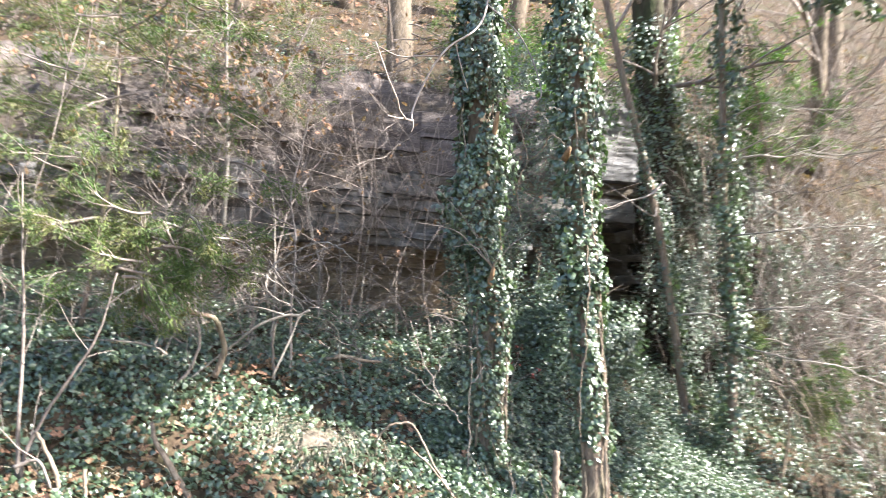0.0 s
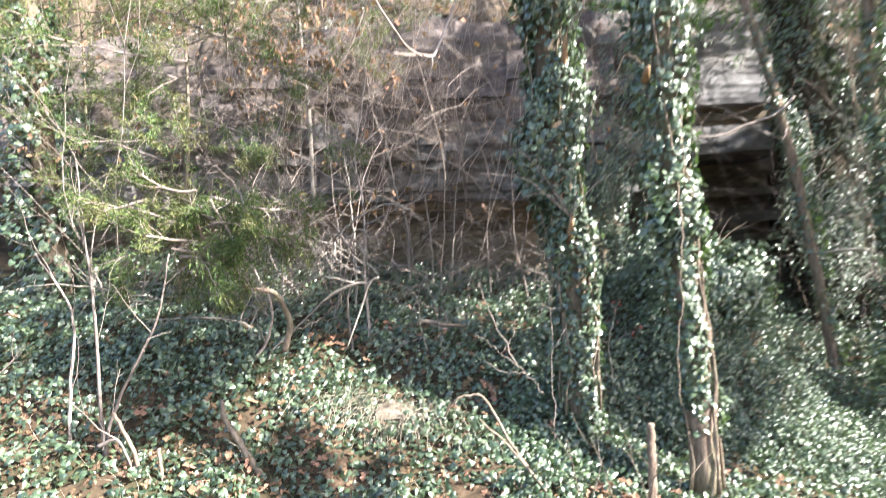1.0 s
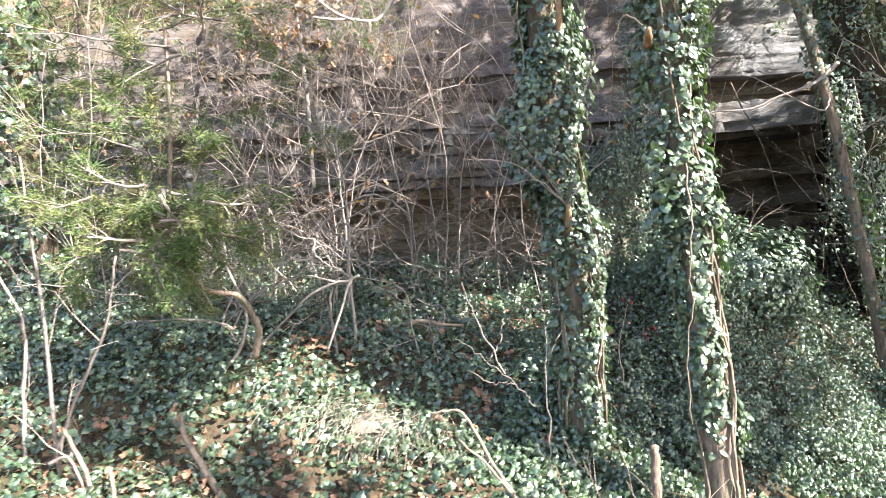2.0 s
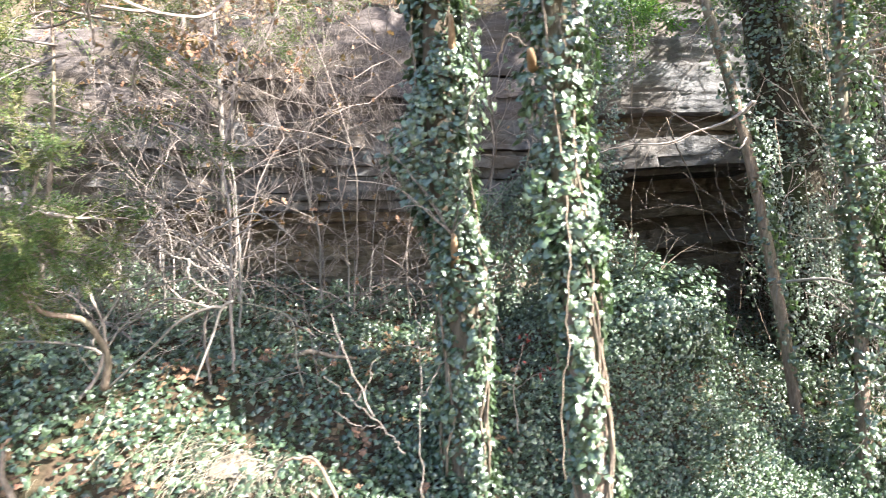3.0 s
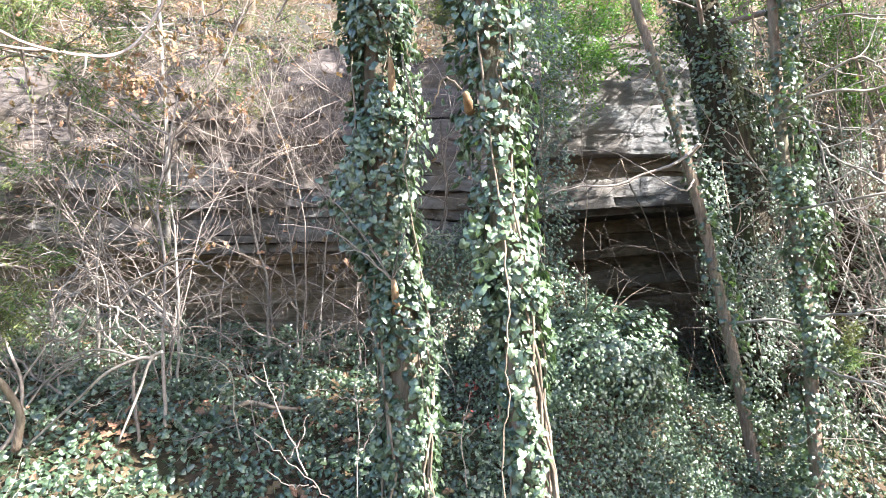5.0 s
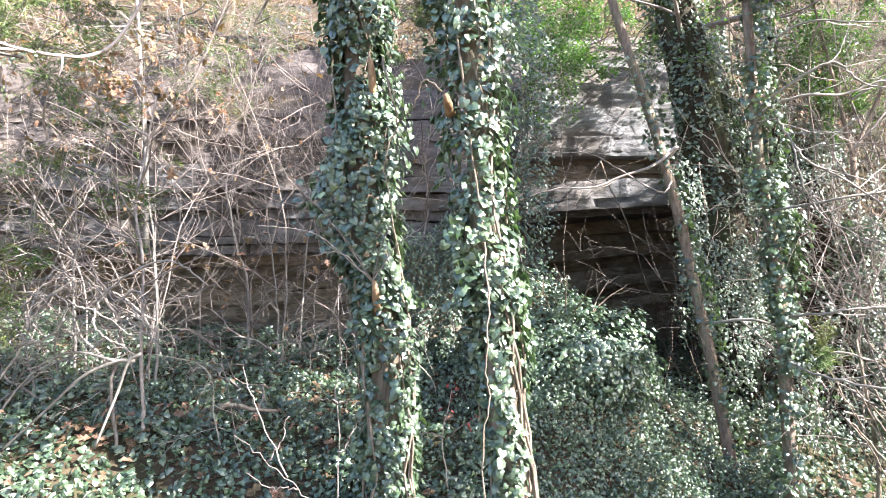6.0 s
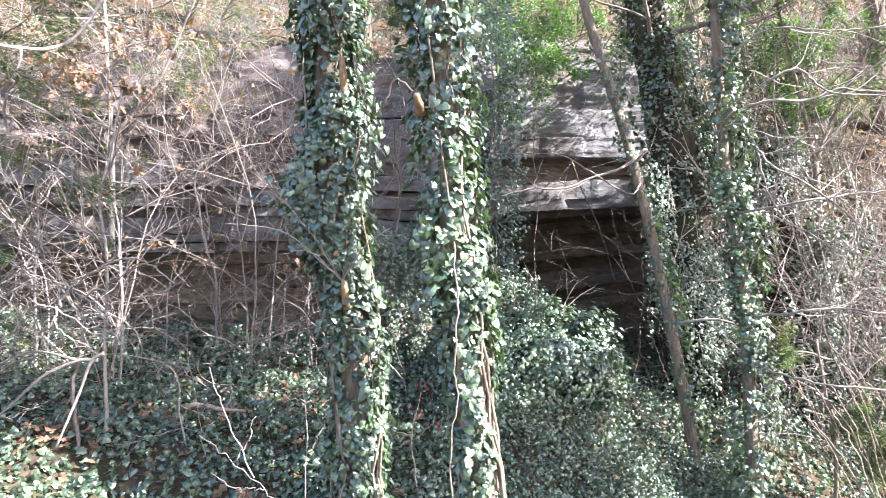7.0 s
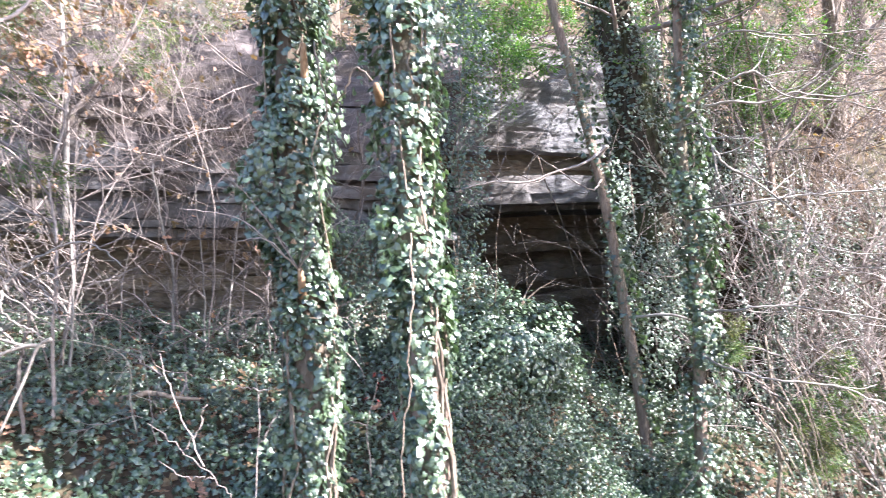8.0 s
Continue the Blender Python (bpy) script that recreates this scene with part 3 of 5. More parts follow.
def leaning_tree():
    rng = random.Random(13)
    t = thing("leaning_tree", (3.15, 6.53, ground_z(3.15, 6.53)), "thin leaning tree with reddish scaly bark beside the ledge", "tree")
    line = trunk(t, [(3.16, 6.53, -0.45), (3.12, 6.53, -0.03), (2.9, 6.55, 1.19), (2.6, 6.55, 2.55), (2.18, 6.6, 3.97), (1.8, 6.7, 5.5)], 0.054, 0.034, rng, BARK_RED)
    trunk_ivy(t, line, rng, 0.3, 3.6, 1000, 0, 0.05, 0.13, 0.040, bare=0.0, shift=0.05)
    g = Geo()
    stick(g, [(2.58, 6.52, 2.62), (2.62, 6.35, 2.70), (2.41, 6.2, 2.53), (2.16, 6.2, 2.44), (1.96, 6.2, 2.36), (1.7, 6.2, 2.35), (1.46, 6.2, 2.29)], 0.014, 0.005, rng, 6, 36, 0.004)
    for a, d, n in (((2.16, 6.2, 2.44), (-0.6, 0, -0.5), 0.25), ((1.96, 6.2, 2.36), (-0.2, 0.1, 0.8), 0.2), ((1.75, 6.2, 2.35), (-0.5, 0, 0.7), 0.25), ((1.7, 6.2, 2.35), (0.3, 0, 0.8), 0.2), ((2.0, 6.2, 2.37), (-0.8, 0, 0.25), 0.3)):
        grow(g, a, d, n, 0.005, 1, rng, kids=2)
    part("branch", g, TWIG, t, "thin forked bare branch")
    g = Geo()
    stick(g, [(2.62, 6.5, 2.45), (2.46, 6.2, 2.32), (2.16, 6.2, 2.49), (1.91, 6.2, 2.62), (1.52, 6.25, 2.64)], 0.008, 0.003, rng, 5, 30, 0.004)
    part("branch", g, TWIG, t)
    limbs(t, [((2.1, 6.82, 4.4), (0.5, -0.3, 0.6), 1.4, 0.025), ((1.95, 6.86, 5.0), (-0.6, -0.2, 0.5), 1.4, 0.025)], rng, TWIG)
    g = Geo()
    stick(g, [(2.86, 6.6, 1.3), (2.95, 6.4, 1.33), (3.15, 6.3, 1.36), (3.36, 6.3, 1.31)], 0.014, 0.01, rng, 6)
    part("branch", g, PALE, t)
    return t


def dark_tree():
    rng = random.Random(14)
    t = thing("dark_tree", (3.9, 8.2, 0.9), "thick dark leaning trunk with moss and hanging vines", "tree")
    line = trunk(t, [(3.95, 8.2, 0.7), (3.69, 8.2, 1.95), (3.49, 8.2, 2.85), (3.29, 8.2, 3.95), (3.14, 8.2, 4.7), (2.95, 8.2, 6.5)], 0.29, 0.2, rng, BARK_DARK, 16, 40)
    trunk_ivy(t, line, rng, 0.9, 5.2, 5600, 0, 0.24, 0.42, 0.042, bare=-0.18, shift=0.05)
    for _ in range(3):
        g = Geo()
        x, y = rng.uniform(3.05, 3.8), rng.uniform(7.4, 7.9)
        pts = [(x - 0.3 + rng.uniform(-0.1, 0.1), y, 4.9)]
        for z in np.arange(4.3, 0.9, -0.6):
            pts.append((x + 0.13 * (3.4 - z) + rng.uniform(-0.06, 0.06), y - 0.1, z))
        stick(g, pts, 0.007, 0.004, rng, 5, 40, 0.014)
        part("hanging_vine", g, VINE, t)
    limbs(t, [((3.2, 8.2, 4.3), (0.8, -0.4, 0.3), 1.8, 0.04), ((3.05, 8.2, 5.4), (-0.6, -0.4, 0.5), 2.0, 0.04), ((3.25, 8.2, 4.2), (-0.5, -0.6, 0.3), 1.4, 0.03)], rng, TWIG)
    return t


def right_tree():
    rng = random.Random(15)
    t = thing("ivy_tree", (3.31, 6.0, ground_z(3.31, 6.0)), "slender pinkish trunk with bright ivy in its lower half", "tree")
    line = trunk(t, [(3.33, 6.0, -0.5), (3.3, 6.0, 0.17), (3.27, 6.0, 0.86), (3.23, 6.0, 1.65), (3.12, 6.0, 2.37), (3.08, 6.0, 2.86), (3.03, 6.0, 3.7), (2.98, 6.05, 5.2), (2.95, 6.05, 7.4)], 0.052, 0.024, rng, BARK_RED)
    trunk_ivy(t, line, rng, 1.0, 2.45, 1900, 0, 0.05, 0.17, 0.040, bare=-0.1, shift=0.05)
    trunk_ivy(t, line, rng, 2.3, 4.6, 1300, 0, 0.05, 0.17, 0.043, bare=-0.1, shift=0.06)
    trunk_ivy(t, line, rng, -0.4, 1.1, 1300, 0, 0.06, 0.26, 0.038, bare=-0.1)
    ways = (
        ([(3.09, 6.0, 2.8), (3.05, 5.6, 2.72), (3.02, 5.4, 2.6), (3.04, 5.35, 2.5), (3.09, 5.35, 2.28), (3.19, 5.35, 2.08), (3.35, 5.35, 1.97), (3.63, 5.35, 1.85), (4.1, 5.4, 1.7)], 0.010, 0.004),
        ([(3.04, 5.35, 2.5), (3.14, 5.35, 2.39), (3.35, 5.35, 2.28), (3.6, 5.35, 2.09), (3.7, 5.35, 1.93), (3.87, 5.35, 1.75), (4.1, 5.4, 1.5)], 0.011, 0.005),
        ([(3.09, 6.0, 2.86), (3.32, 5.9, 2.96), (3.65, 5.9, 2.98), (3.89, 5.9, 3.06), (4.25, 5.9, 3.05), (5.0, 5.8, 3.2)], 0.017, 0.008),
        ([(3.08, 6.0, 2.9), (3.4, 5.8, 3.13), (3.56, 5.8, 3.16), (3.68, 5.8, 3.05), (3.87, 5.8, 2.99), (4.18, 5.8, 2.98), (4.8, 5.7, 2.8)], 0.013, 0.006),
        ([(3.13, 6.0, 2.15), (3.41, 5.6, 2.19), (3.75, 5.6, 2.25), (4.04, 5.6, 2.28), (4.6, 5.5, 2.35)], 0.013, 0.007),
        ([(3.25, 6.0, 1.4), (3.3, 5.6, 1.44), (3.53, 5.5, 1.49), (3.96, 5.5, 1.46), (4.5, 5.4, 1.4)], 0.013, 0.007),
        ([(3.27, 6.0, 1.1), (3.21, 5.5, 1.07), (3.49, 5.3, 1.02), (3.82, 5.3, 1.0), (4.3, 5.3, 0.85)], 0.013, 0.007),
        ([(3.05, 6.0, 3.3), (3.4, 5.9, 3.5), (3.8, 5.8, 3.45), (4.5, 5.7, 3.5)], 0.013, 0.006),
    )
    for pts, r0, r1 in ways:
        g = Geo()
        line2 = stick(g, pts, r0 * 0.75, r1 * 0.7, rng, 6, 0, 0.007)
        for i in range(8, len(line2), 5):
            grow(g, line2[i], Vector((0.7, rng.uniform(-0.3, 0.3), rng.uniform(-0.5, 0.5))), rng.uniform(0.25, 0.6), 0.005, 1, rng, kids=2)
        part("branch", g, PALE, t, "long pale bare arching branch")
    spots = [Vector(p) for p in ((3.94, 5.4, 1.71), (3.92, 5.75, 2.96), (3.43, 5.8, 3.14), (3.87, 5.35, 1.74), (3.6, 5.35, 2.06))]
    leaf_parts("dry_leaf", OAK_MESH, t, spots, [rand_dir(rng) + Vector((0.5, -0.6, 0.3)) for _ in spots], [Vector((0, 0, -1)) + rand_dir(rng) * 0.5 for _ in spots], [0.05] * 5)
    # Unseen crowns added to this trunk to shade the bank and the cliff.
    low = [((3.0, 6.03, z), (math.cos(q), math.sin(q), 0.06), length) for z, q, length in ((4.5, -1.15, 1.9), (4.6, -0.68, 2.2), (4.7, -0.35, 2.5), (4.75, -0.74, 2.7), (4.9, -1.46, 1.8), (4.9, -0.95, 2.5), (4.6, -0.1, 1.8), (4.8, -0.48, 2.6))]
    crown(t, low, rng, 5200, 0.078, (5.15, 9), (0.9, 2.3))
    high = [((2.97, 6.05, z), (math.cos(q), math.sin(q), 0.12), length) for z, q, length in ((5.2, -0.6, 1.9), (5.5, 0.3, 1.6), (5.8, -1.1, 1.8), (6.1, -0.2, 1.9), (6.4, 0.6, 1.6), (6.7, -0.9, 1.8), (7.0, -0.4, 1.7), (5.4, -0.9, 2.3), (5.9, -0.5, 2.3), (6.3, -0.7, 2.2), (6.9, 0.1, 1.8), (7.2, -0.7, 1.9))]
    crown(t, high, rng, 7000, 0.088, (6.2, 9), (1.2, 9))
    return t


def far_right_tree():
    rng = random.Random(16)
    t = thing("ivy_tree", (4.95, 7.9, ground_z(4.95, 7.9)), "thin reddish trunk with a band of sunlit ivy", "tree")
    line = trunk(t, [(4.98, 7.9, -0.5), (4.92, 7.9, 0.5), (4.86, 7.9, 1.68), (4.82, 7.9, 2.4), (4.79, 7.9, 2.92)], 0.042, 0.03, rng, BARK_RED)
    for pts in ([(4.79, 7.9, 2.9), (4.64, 7.9, 3.6), (4.42, 7.9, 4.6), (4.25, 7.95, 5.8)], [(4.79, 7.9, 2.9), (5.03, 7.9, 3.5), (5.38, 7.9, 4.25), (5.7, 7.9, 5.3)]):
        g = Geo()
        stick(g, pts, 0.022, 0.010, rng, 7, 0, 0.006)
        part("stem", g, BARK_RED, t)
    trunk_ivy(t, line, rng, 0.0, 2.3, 2300, 0, 0.05, 0.28, 0.05, bare=-0.1, shift=0.06)
    limbs(t, [((4.78, 7.9, 3.0), (0.6, -0.2, 0.7), 1.8, 0.013), ((4.8, 7.9, 2.6), (-0.4, 0.2, 0.8), 1.4, 0.012), ((4.87, 7.9, 1.6), (0.8, -0.3, 0.2), 1.6, 0.012), ((4.78, 7.9, 3.5), (0.8, 0, 0.3), 1.8, 0.012)], rng, TWIG, 3)
    return t


def shade_tree():
    """An unseen tree added further along the path to shade the ledge and heap."""
    rng = random.Random(18)
    t = thing("ivy_tree", (6.7, 5.2, ground_z(6.7, 5.2)), "unseen tree with ivy-laden limbs added for shade", "tree")
    trunk(t, [(6.7, 5.2, -0.7), (6.65, 5.2, 2.0), (6.55, 5.2, 4.2), (6.5, 5.2, 6.5)], 0.13, 0.06, rng, BARK)
    fore = [((6.6, 5.2, z), (dx, -1, 0.1), length) for z, dx, length in ((3.2, 0.1, 1.3), (3.4, -0.2, 2.3), (3.6, 0.2, 2.5), (3.8, -0.1, 1.4), (4.0, 0.15, 2.5), (4.2, -0.25, 2.2), (4.5, 0.0, 2.4), (4.8, 0.1, 2.5), (5.2, -0.1, 2.4), (5.5, 0.1, 2.4))]
    crown(t, fore, rng, 11500, 0.1, (5.2, 6.84), (-1.4, 0.95))
    aft = [((6.6, 5.3, z), (dx, 1, 0.1), 1.3) for z, dx in ((3.4, 0.1), (3.7, -0.2), (4.0, 0.25), (4.3, -0.1), (4.6, 0.1), (4.9, -0.2))]
    crown(t, aft, rng, 3600, 0.085, (7.62, 8.3), (-1.2, 0.3))
    # Foliage placed so that the dark tree falls in shade.
    beyond = [((6.52, 5.25, z), (dx, 1, 0.04), 2.5) for z, dx in ((4.6, 0.1), (4.9, -0.1), (5.2, 0.15), (5.5, 0.0), (5.8, 0.1), (6.1, -0.05), (6.4, 0.1))]
    crown(t, beyond, rng, 5000, 0.085, (9.05, 9.95), (-0.5, 1.9))
    return t


def path_shade_tree():
    """An unseen tree added beside the path; its limbs dapple the foot of the bank."""
    rng = random.Random(19)
    t = thing("ivy_tree", (4.9, 1.60, ground_z(4.9, 1.60)), "unseen tree beside the path added to cast shade", "tree")
    trunk(t, [(4.9, 1.60, -0.4), (4.8, 1.60, 2.0), (4.7, 1.65, 4.2), (4.6, 1.70, 7.0)], 0.12, 0.05, rng, BARK)
    lobes = [((4.75, 1.63, 3.2), (-0.5, -0.5, 0.35), 1.0), ((4.74, 1.64, 3.5), (-0.6, 0.3, 0.5), 0.8), ((4.7, 1.65, 4.2), (-0.5, -0.6, 0.3), 1.1), ((4.7, 1.65, 4.5), (-0.6, 0.2, 0.4), 0.9), ((4.78, 1.62, 2.9), (0.2, -0.6, 0.5), 0.8)]
    crown(t, lobes, rng, 3000, 0.078, (-99, 3.85))
    # Higher foliage set to shade the left end of the bank.
    tops = [((4.63, 1.69, z), (math.cos(q), math.sin(q), 0.15), 1.2) for z, q in ((5.2, 1.9), (5.4, 0.9), (5.6, 2.5), (5.8, 1.4), (6.0, -0.4), (6.2, 1.8))]
    crown(t, tops, rng, 4200, 0.085, (2.7, 4.25), (1.9, 2.75))
    peak = [((4.6, 1.7, z), (math.cos(q), math.sin(q), 0.2), 1.2) for z, q in ((6.2, 1.7), (6.4, 1.1), (6.6, 2.2), (6.8, 1.5), (6.9, 1.9))]
    crown(t, peak, rng, 2200, 0.085, (3.45, 4.25), (2.75, 3.6))
    return t


def left_ivy_tree():
    rng = random.Random(17)
    t = thing("ivy_tree", (-4.05, 5.6, ground_z(-4.05, 5.6)), "ivy-covered trunk among cedar boughs on the bank", "tree")
    line = trunk(t, [(-4.0, 5.6, 0.7), (-4.1, 5.55, 2.3), (-4.2, 5.5, 3.6), (-4.3, 5.5, 5.2)], 0.12, 0.07, rng, BARK)
    trunk_ivy(t, line, rng, 0.9, 4.6, 2200, 0, 0.12, 0.42, 0.064, bare=-0.1)
    return t


ivy_tree_a()
ivy_tree_b()
leaning_tree()
dark_tree()
right_tree()
far_right_tree()
left_ivy_tree()
shade_tree()
path_shade_tree()


# ---- saplings, branches and twigs on the bank ----
def sapling():
    rng = random.Random(21)
    t = thing("sapling", (-0.88, 4.95, ground_z(-0.88, 4.95)), "thin bare sapling standing in the ground ivy", "sapling")
    g = Geo()
    line = stick(g, [(-0.88, 4.95, 0.7), (-0.88, 4.95, 0.81), (-0.91, 4.95, 1.2), (-0.91, 4.95, 1.55), (-0.93, 4.95, 1.8), (-0.99, 4.97, 2.08), (-0.95, 5.0, 2.4), (-0.9, 5.0, 2.75)], 0.0125, 0.005, rng, 7, 40, 0.003)
    part("trunk", g, TWIG, t)
    for i in range(14, 38, 3):
        g = Geo()
        grow(g, line[i], (rng.uniform(-1, 1), rng.uniform(-0.6, 0.3), rng.uniform(0.1, 0.9)), rng.uniform(0.4, 0.8), 0.007, 2, rng, kids=3)
        part("branch", g, TWIG, t)


def white_sapling():
    rng = random.Random(22)
    t = thing("sapling", (-2.04, 6.95, 2.2), "pale straight sapling with withered brown leaves on the ledge", "sapling")
    g = Geo()
    stick(g, [(-2.03, 6.92, 1.9), (-2.04, 6.9, 2.44), (-2.07, 6.9, 2.96), (-2.14, 6.9, 3.6), (-2.2, 6.9, 4.27), (-2.3, 6.9, 5.4)], 0.026, 0.014, rng, 8, 30, 0.003)
    part("trunk", g, PALE, t)
    tips = []
    g = Geo()
    line = stick(g, [(-2.06, 6.88, 2.86), (-1.77, 6.85, 3.19), (-1.59, 6.85, 3.46), (-1.41, 6.85, 3.9), (-1.25, 6.85, 4.3)], 0.02, 0.008, rng, 6)
    for i in range(3, len(line), 3):
        grow(g, line[i], (rng.uniform(-1, 1), rng.uniform(-0.4, 0.2), rng.uniform(0, 1)), 0.5, 0.006, 2, rng, tips=tips)
    part("branch", g, TWIG, t)
    for z in np.arange(2.3, 4.6, 0.17):
        g = Geo()
        grow(g, (-2.06 - 0.1 * (z - 2.5), 6.88, z), (rng.choice((-1, 1)) * rng.uniform(0.5, 1), rng.uniform(-0.7, 0.1), rng.uniform(0, 0.6)), rng.uniform(0.5, 0.9), 0.009, 2, rng, tips=tips)
        part("branch", g, TWIG, t)
    add_dry_leaves(t, tips, rng, 150, 0.085, 3.1)
    # clumps of withered leaves still hanging on the twigs
    for x, z, n in ((-2.33, 3.44, 22), (-2.15, 3.33, 14), (-2.48, 3.21, 12), (-1.94, 3.71, 12), (-1.39, 3.78, 8), (-1.71, 3.31, 10), (-2.66, 3.85, 8)):
        at = [Vector((x + rng.gauss(0, 0.09), 6.6 + rng.uniform(-0.1, 0.1), z + rng.gauss(0, 0.07))) for _ in range(n)]
        g = Geo()
        grow(g, (x + 0.02, 6.66, z + 0.05), (rng.uniform(-1, 1), -0.3, 0.4), 0.35, 0.006, 1, rng, kids=3)
        part("branch", g, TWIG, t)
        leaf_parts("dry_leaf", OAK_MESH, t, at, [rand_dir(rng) + Vector((0.5, -0.4, 0.3)) for _ in at], [Vector((0, 0, -1)) + rand_dir(rng) * 0.6 for _ in at], [rng.uniform(0.07, 0.12) for _ in at])


def add_dry_leaves(t, tips, rng, n, size, zmin=-9):
    tips = [q for q in tips if q[0].z > zmin]
    pick = [rng.choice(tips) for _ in range(n)]
    at = [p + rand_dir(rng) * 0.01 for p, _ in pick]
    nor = [rand_dir(rng) + Vector((0.2, -0.4, 0.3)) for _ in pick]
    tip = [Vector((0, 0, -1)) + rand_dir(rng) * 0.8 for _ in pick]
    leaf_parts("dry_leaf", OAK_MESH, t, at, nor, tip, [rng.uniform(0.6, 1.2) * size for _ in pick])


def bare_shrub(name, x, y, n, height, spread, rng, material=None, label="", leaf_n=0, level=2, zmin=-9, lean=(0, 0), z=None, r=0.007, wander=0.34, lift=-0.05):
    z = ground_z(x, y) if z is None else z
    t = thing(name, (x, y, z), label or "tangled bare shrub of thin pinkish twigs", "shrub", "bare shrubs")
    tips = []
    for _ in range(n):
        g = Geo()
        p = (x + rng.uniform(-0.25, 0.25), y + rng.uniform(-0.2, 0.2), z - 0.05)
        d = (rng.uniform(-spread, spread) + lean[0], rng.uniform(-spread, spread) * 0.6 + lean[1], 1)
        grow(g, p, d, height * rng.uniform(0.6, 1.15), r * rng.uniform(0.7, 1.2), level, rng, wander=wander, lift=lift, kids=5 if y < 9 else 4, spread=1.0, steps=8 if y < 9 else 6, tips=tips)
        part("stem", g, material or TWIG, t)
    if leaf_n:
        add_dry_leaves(t, tips, rng, leaf_n, 0.06, zmin)
    return t


def bare_shrubs():
    rng = random.Random(31)
    for x, y, n, h, s in ((-2.6, 6.4, 4, 1.5, 1.2), (-1.7, 6.4, 4, 1.5, 1.3), (-1.0, 6.6, 4, 1.4, 1.3), (-0.3, 6.7, 4, 1.3, 1.2), (0.25, 6.8, 3, 1.2, 1.0), (-1.7, 5.4, 4, 1.1, 1.3), (-3.6, 6.0, 5, 1.5, 1.0), (-2.5, 5.4, 4, 1.1, 1.3), (-0.5, 6.1, 3, 1.2, 1.3)):
        bare_shrub("bare_shrub", x, y, n, h, s, rng, wander=0.46, r=0.009)
    for x, y, n, h in ((-0.7, 6.6, 2, 2.3), (-0.2, 6.7, 3, 2.4), (0.15, 6.6, 2, 2.3), (-1.4, 6.6, 2, 2.3)):
        bare_shrub("bare_shrub", x, y, n, h, 0.3, rng, label="upright bare shrub with a few withered leaves", leaf_n=30, wander=0.2, lift=0.02)
    for x, y, n, h in ((-2.0, 5.0, 4, 1.3), (-2.6, 5.7, 4, 1.4), (-1.3, 6.2, 3, 1.2)):
        bare_shrub("bare_shrub", x, y, n, h, 1.3, rng, PALE, label="low spreading bare shrub with pale crooked twigs", wander=0.4, lift=-0.04, r=0.010)
    for x, z, n, h in ((-3.0, 2.0, 3, 1.7), (-2.4, 2.1, 3, 1.7), (-1.5, 2.1, 4, 1.8), (-1.0, 2.0, 4, 1.8), (-0.5, 2.1, 4, 1.8), (0.0, 2.0, 3, 1.7), (0.5, 2.1, 3, 1.6)):
        bare_shrub("bare_shrub", x, 7.0, n, h, 0.45, rng, label="fine bare shrub rooted on the rock ledge", leaf_n=18, wander=0.32, lift=0.01, z=z, r=0.008, level=3)
    for x in (-3.4, -2.7, -2.0, -1.3, -0.7, -0.1, 0.5, 1.0):
        bare_shrub("bare_shrub", x, 7.95, 6, 1.1, 1.1, rng, label="bare twigs hanging over the cliff edge", leaf_n=12, wander=0.35, lift=-0.06, z=3.75, lean=(0, -0.5))
    bare_shrub("bare_shrub", -3.3, 5.3, 6, 2.4, 0.4, rng, label="shrub holding many withered orange-brown leaves", leaf_n=170, zmin=2.1, wander=0.22, lift=0.02)
    bare_shrub("bare_shrub", -1.55, 5.9, 5, 2.1, 0.35, rng, label="shrub holding clumps of withered brown leaves", leaf_n=110, zmin=2.75, wander=0.22, lift=0.02)
    for x, y, n, h in ((5.1, 6.3, 5, 2.8), (5.2, 7.0, 10, 3.2), (4.6, 7.5, 9, 3.2), (5.3, 7.9, 10, 3.6), (6.3, 7.4, 10, 3.6), (5.6, 8.6, 9, 3.0), (6.8, 8.4, 9, 3.4), (7.2, 7.0, 9, 3.6), (4.6, 8.8, 8, 2.4), (7.8, 9.0, 9, 3.2), (4.9, 7.0, 6, 2.6), (5.7, 7.4, 7, 3.0), (6.2, 8.2, 8, 3.4)):
        bare_shrub("bare_shrub", x, y, n, h, 0.7, rng, TWIG, label="dense bare shrub of pinkish grey twigs", wander=0.36, level=3 if x < 5 else 2, r=0.010, lift=-0.02)


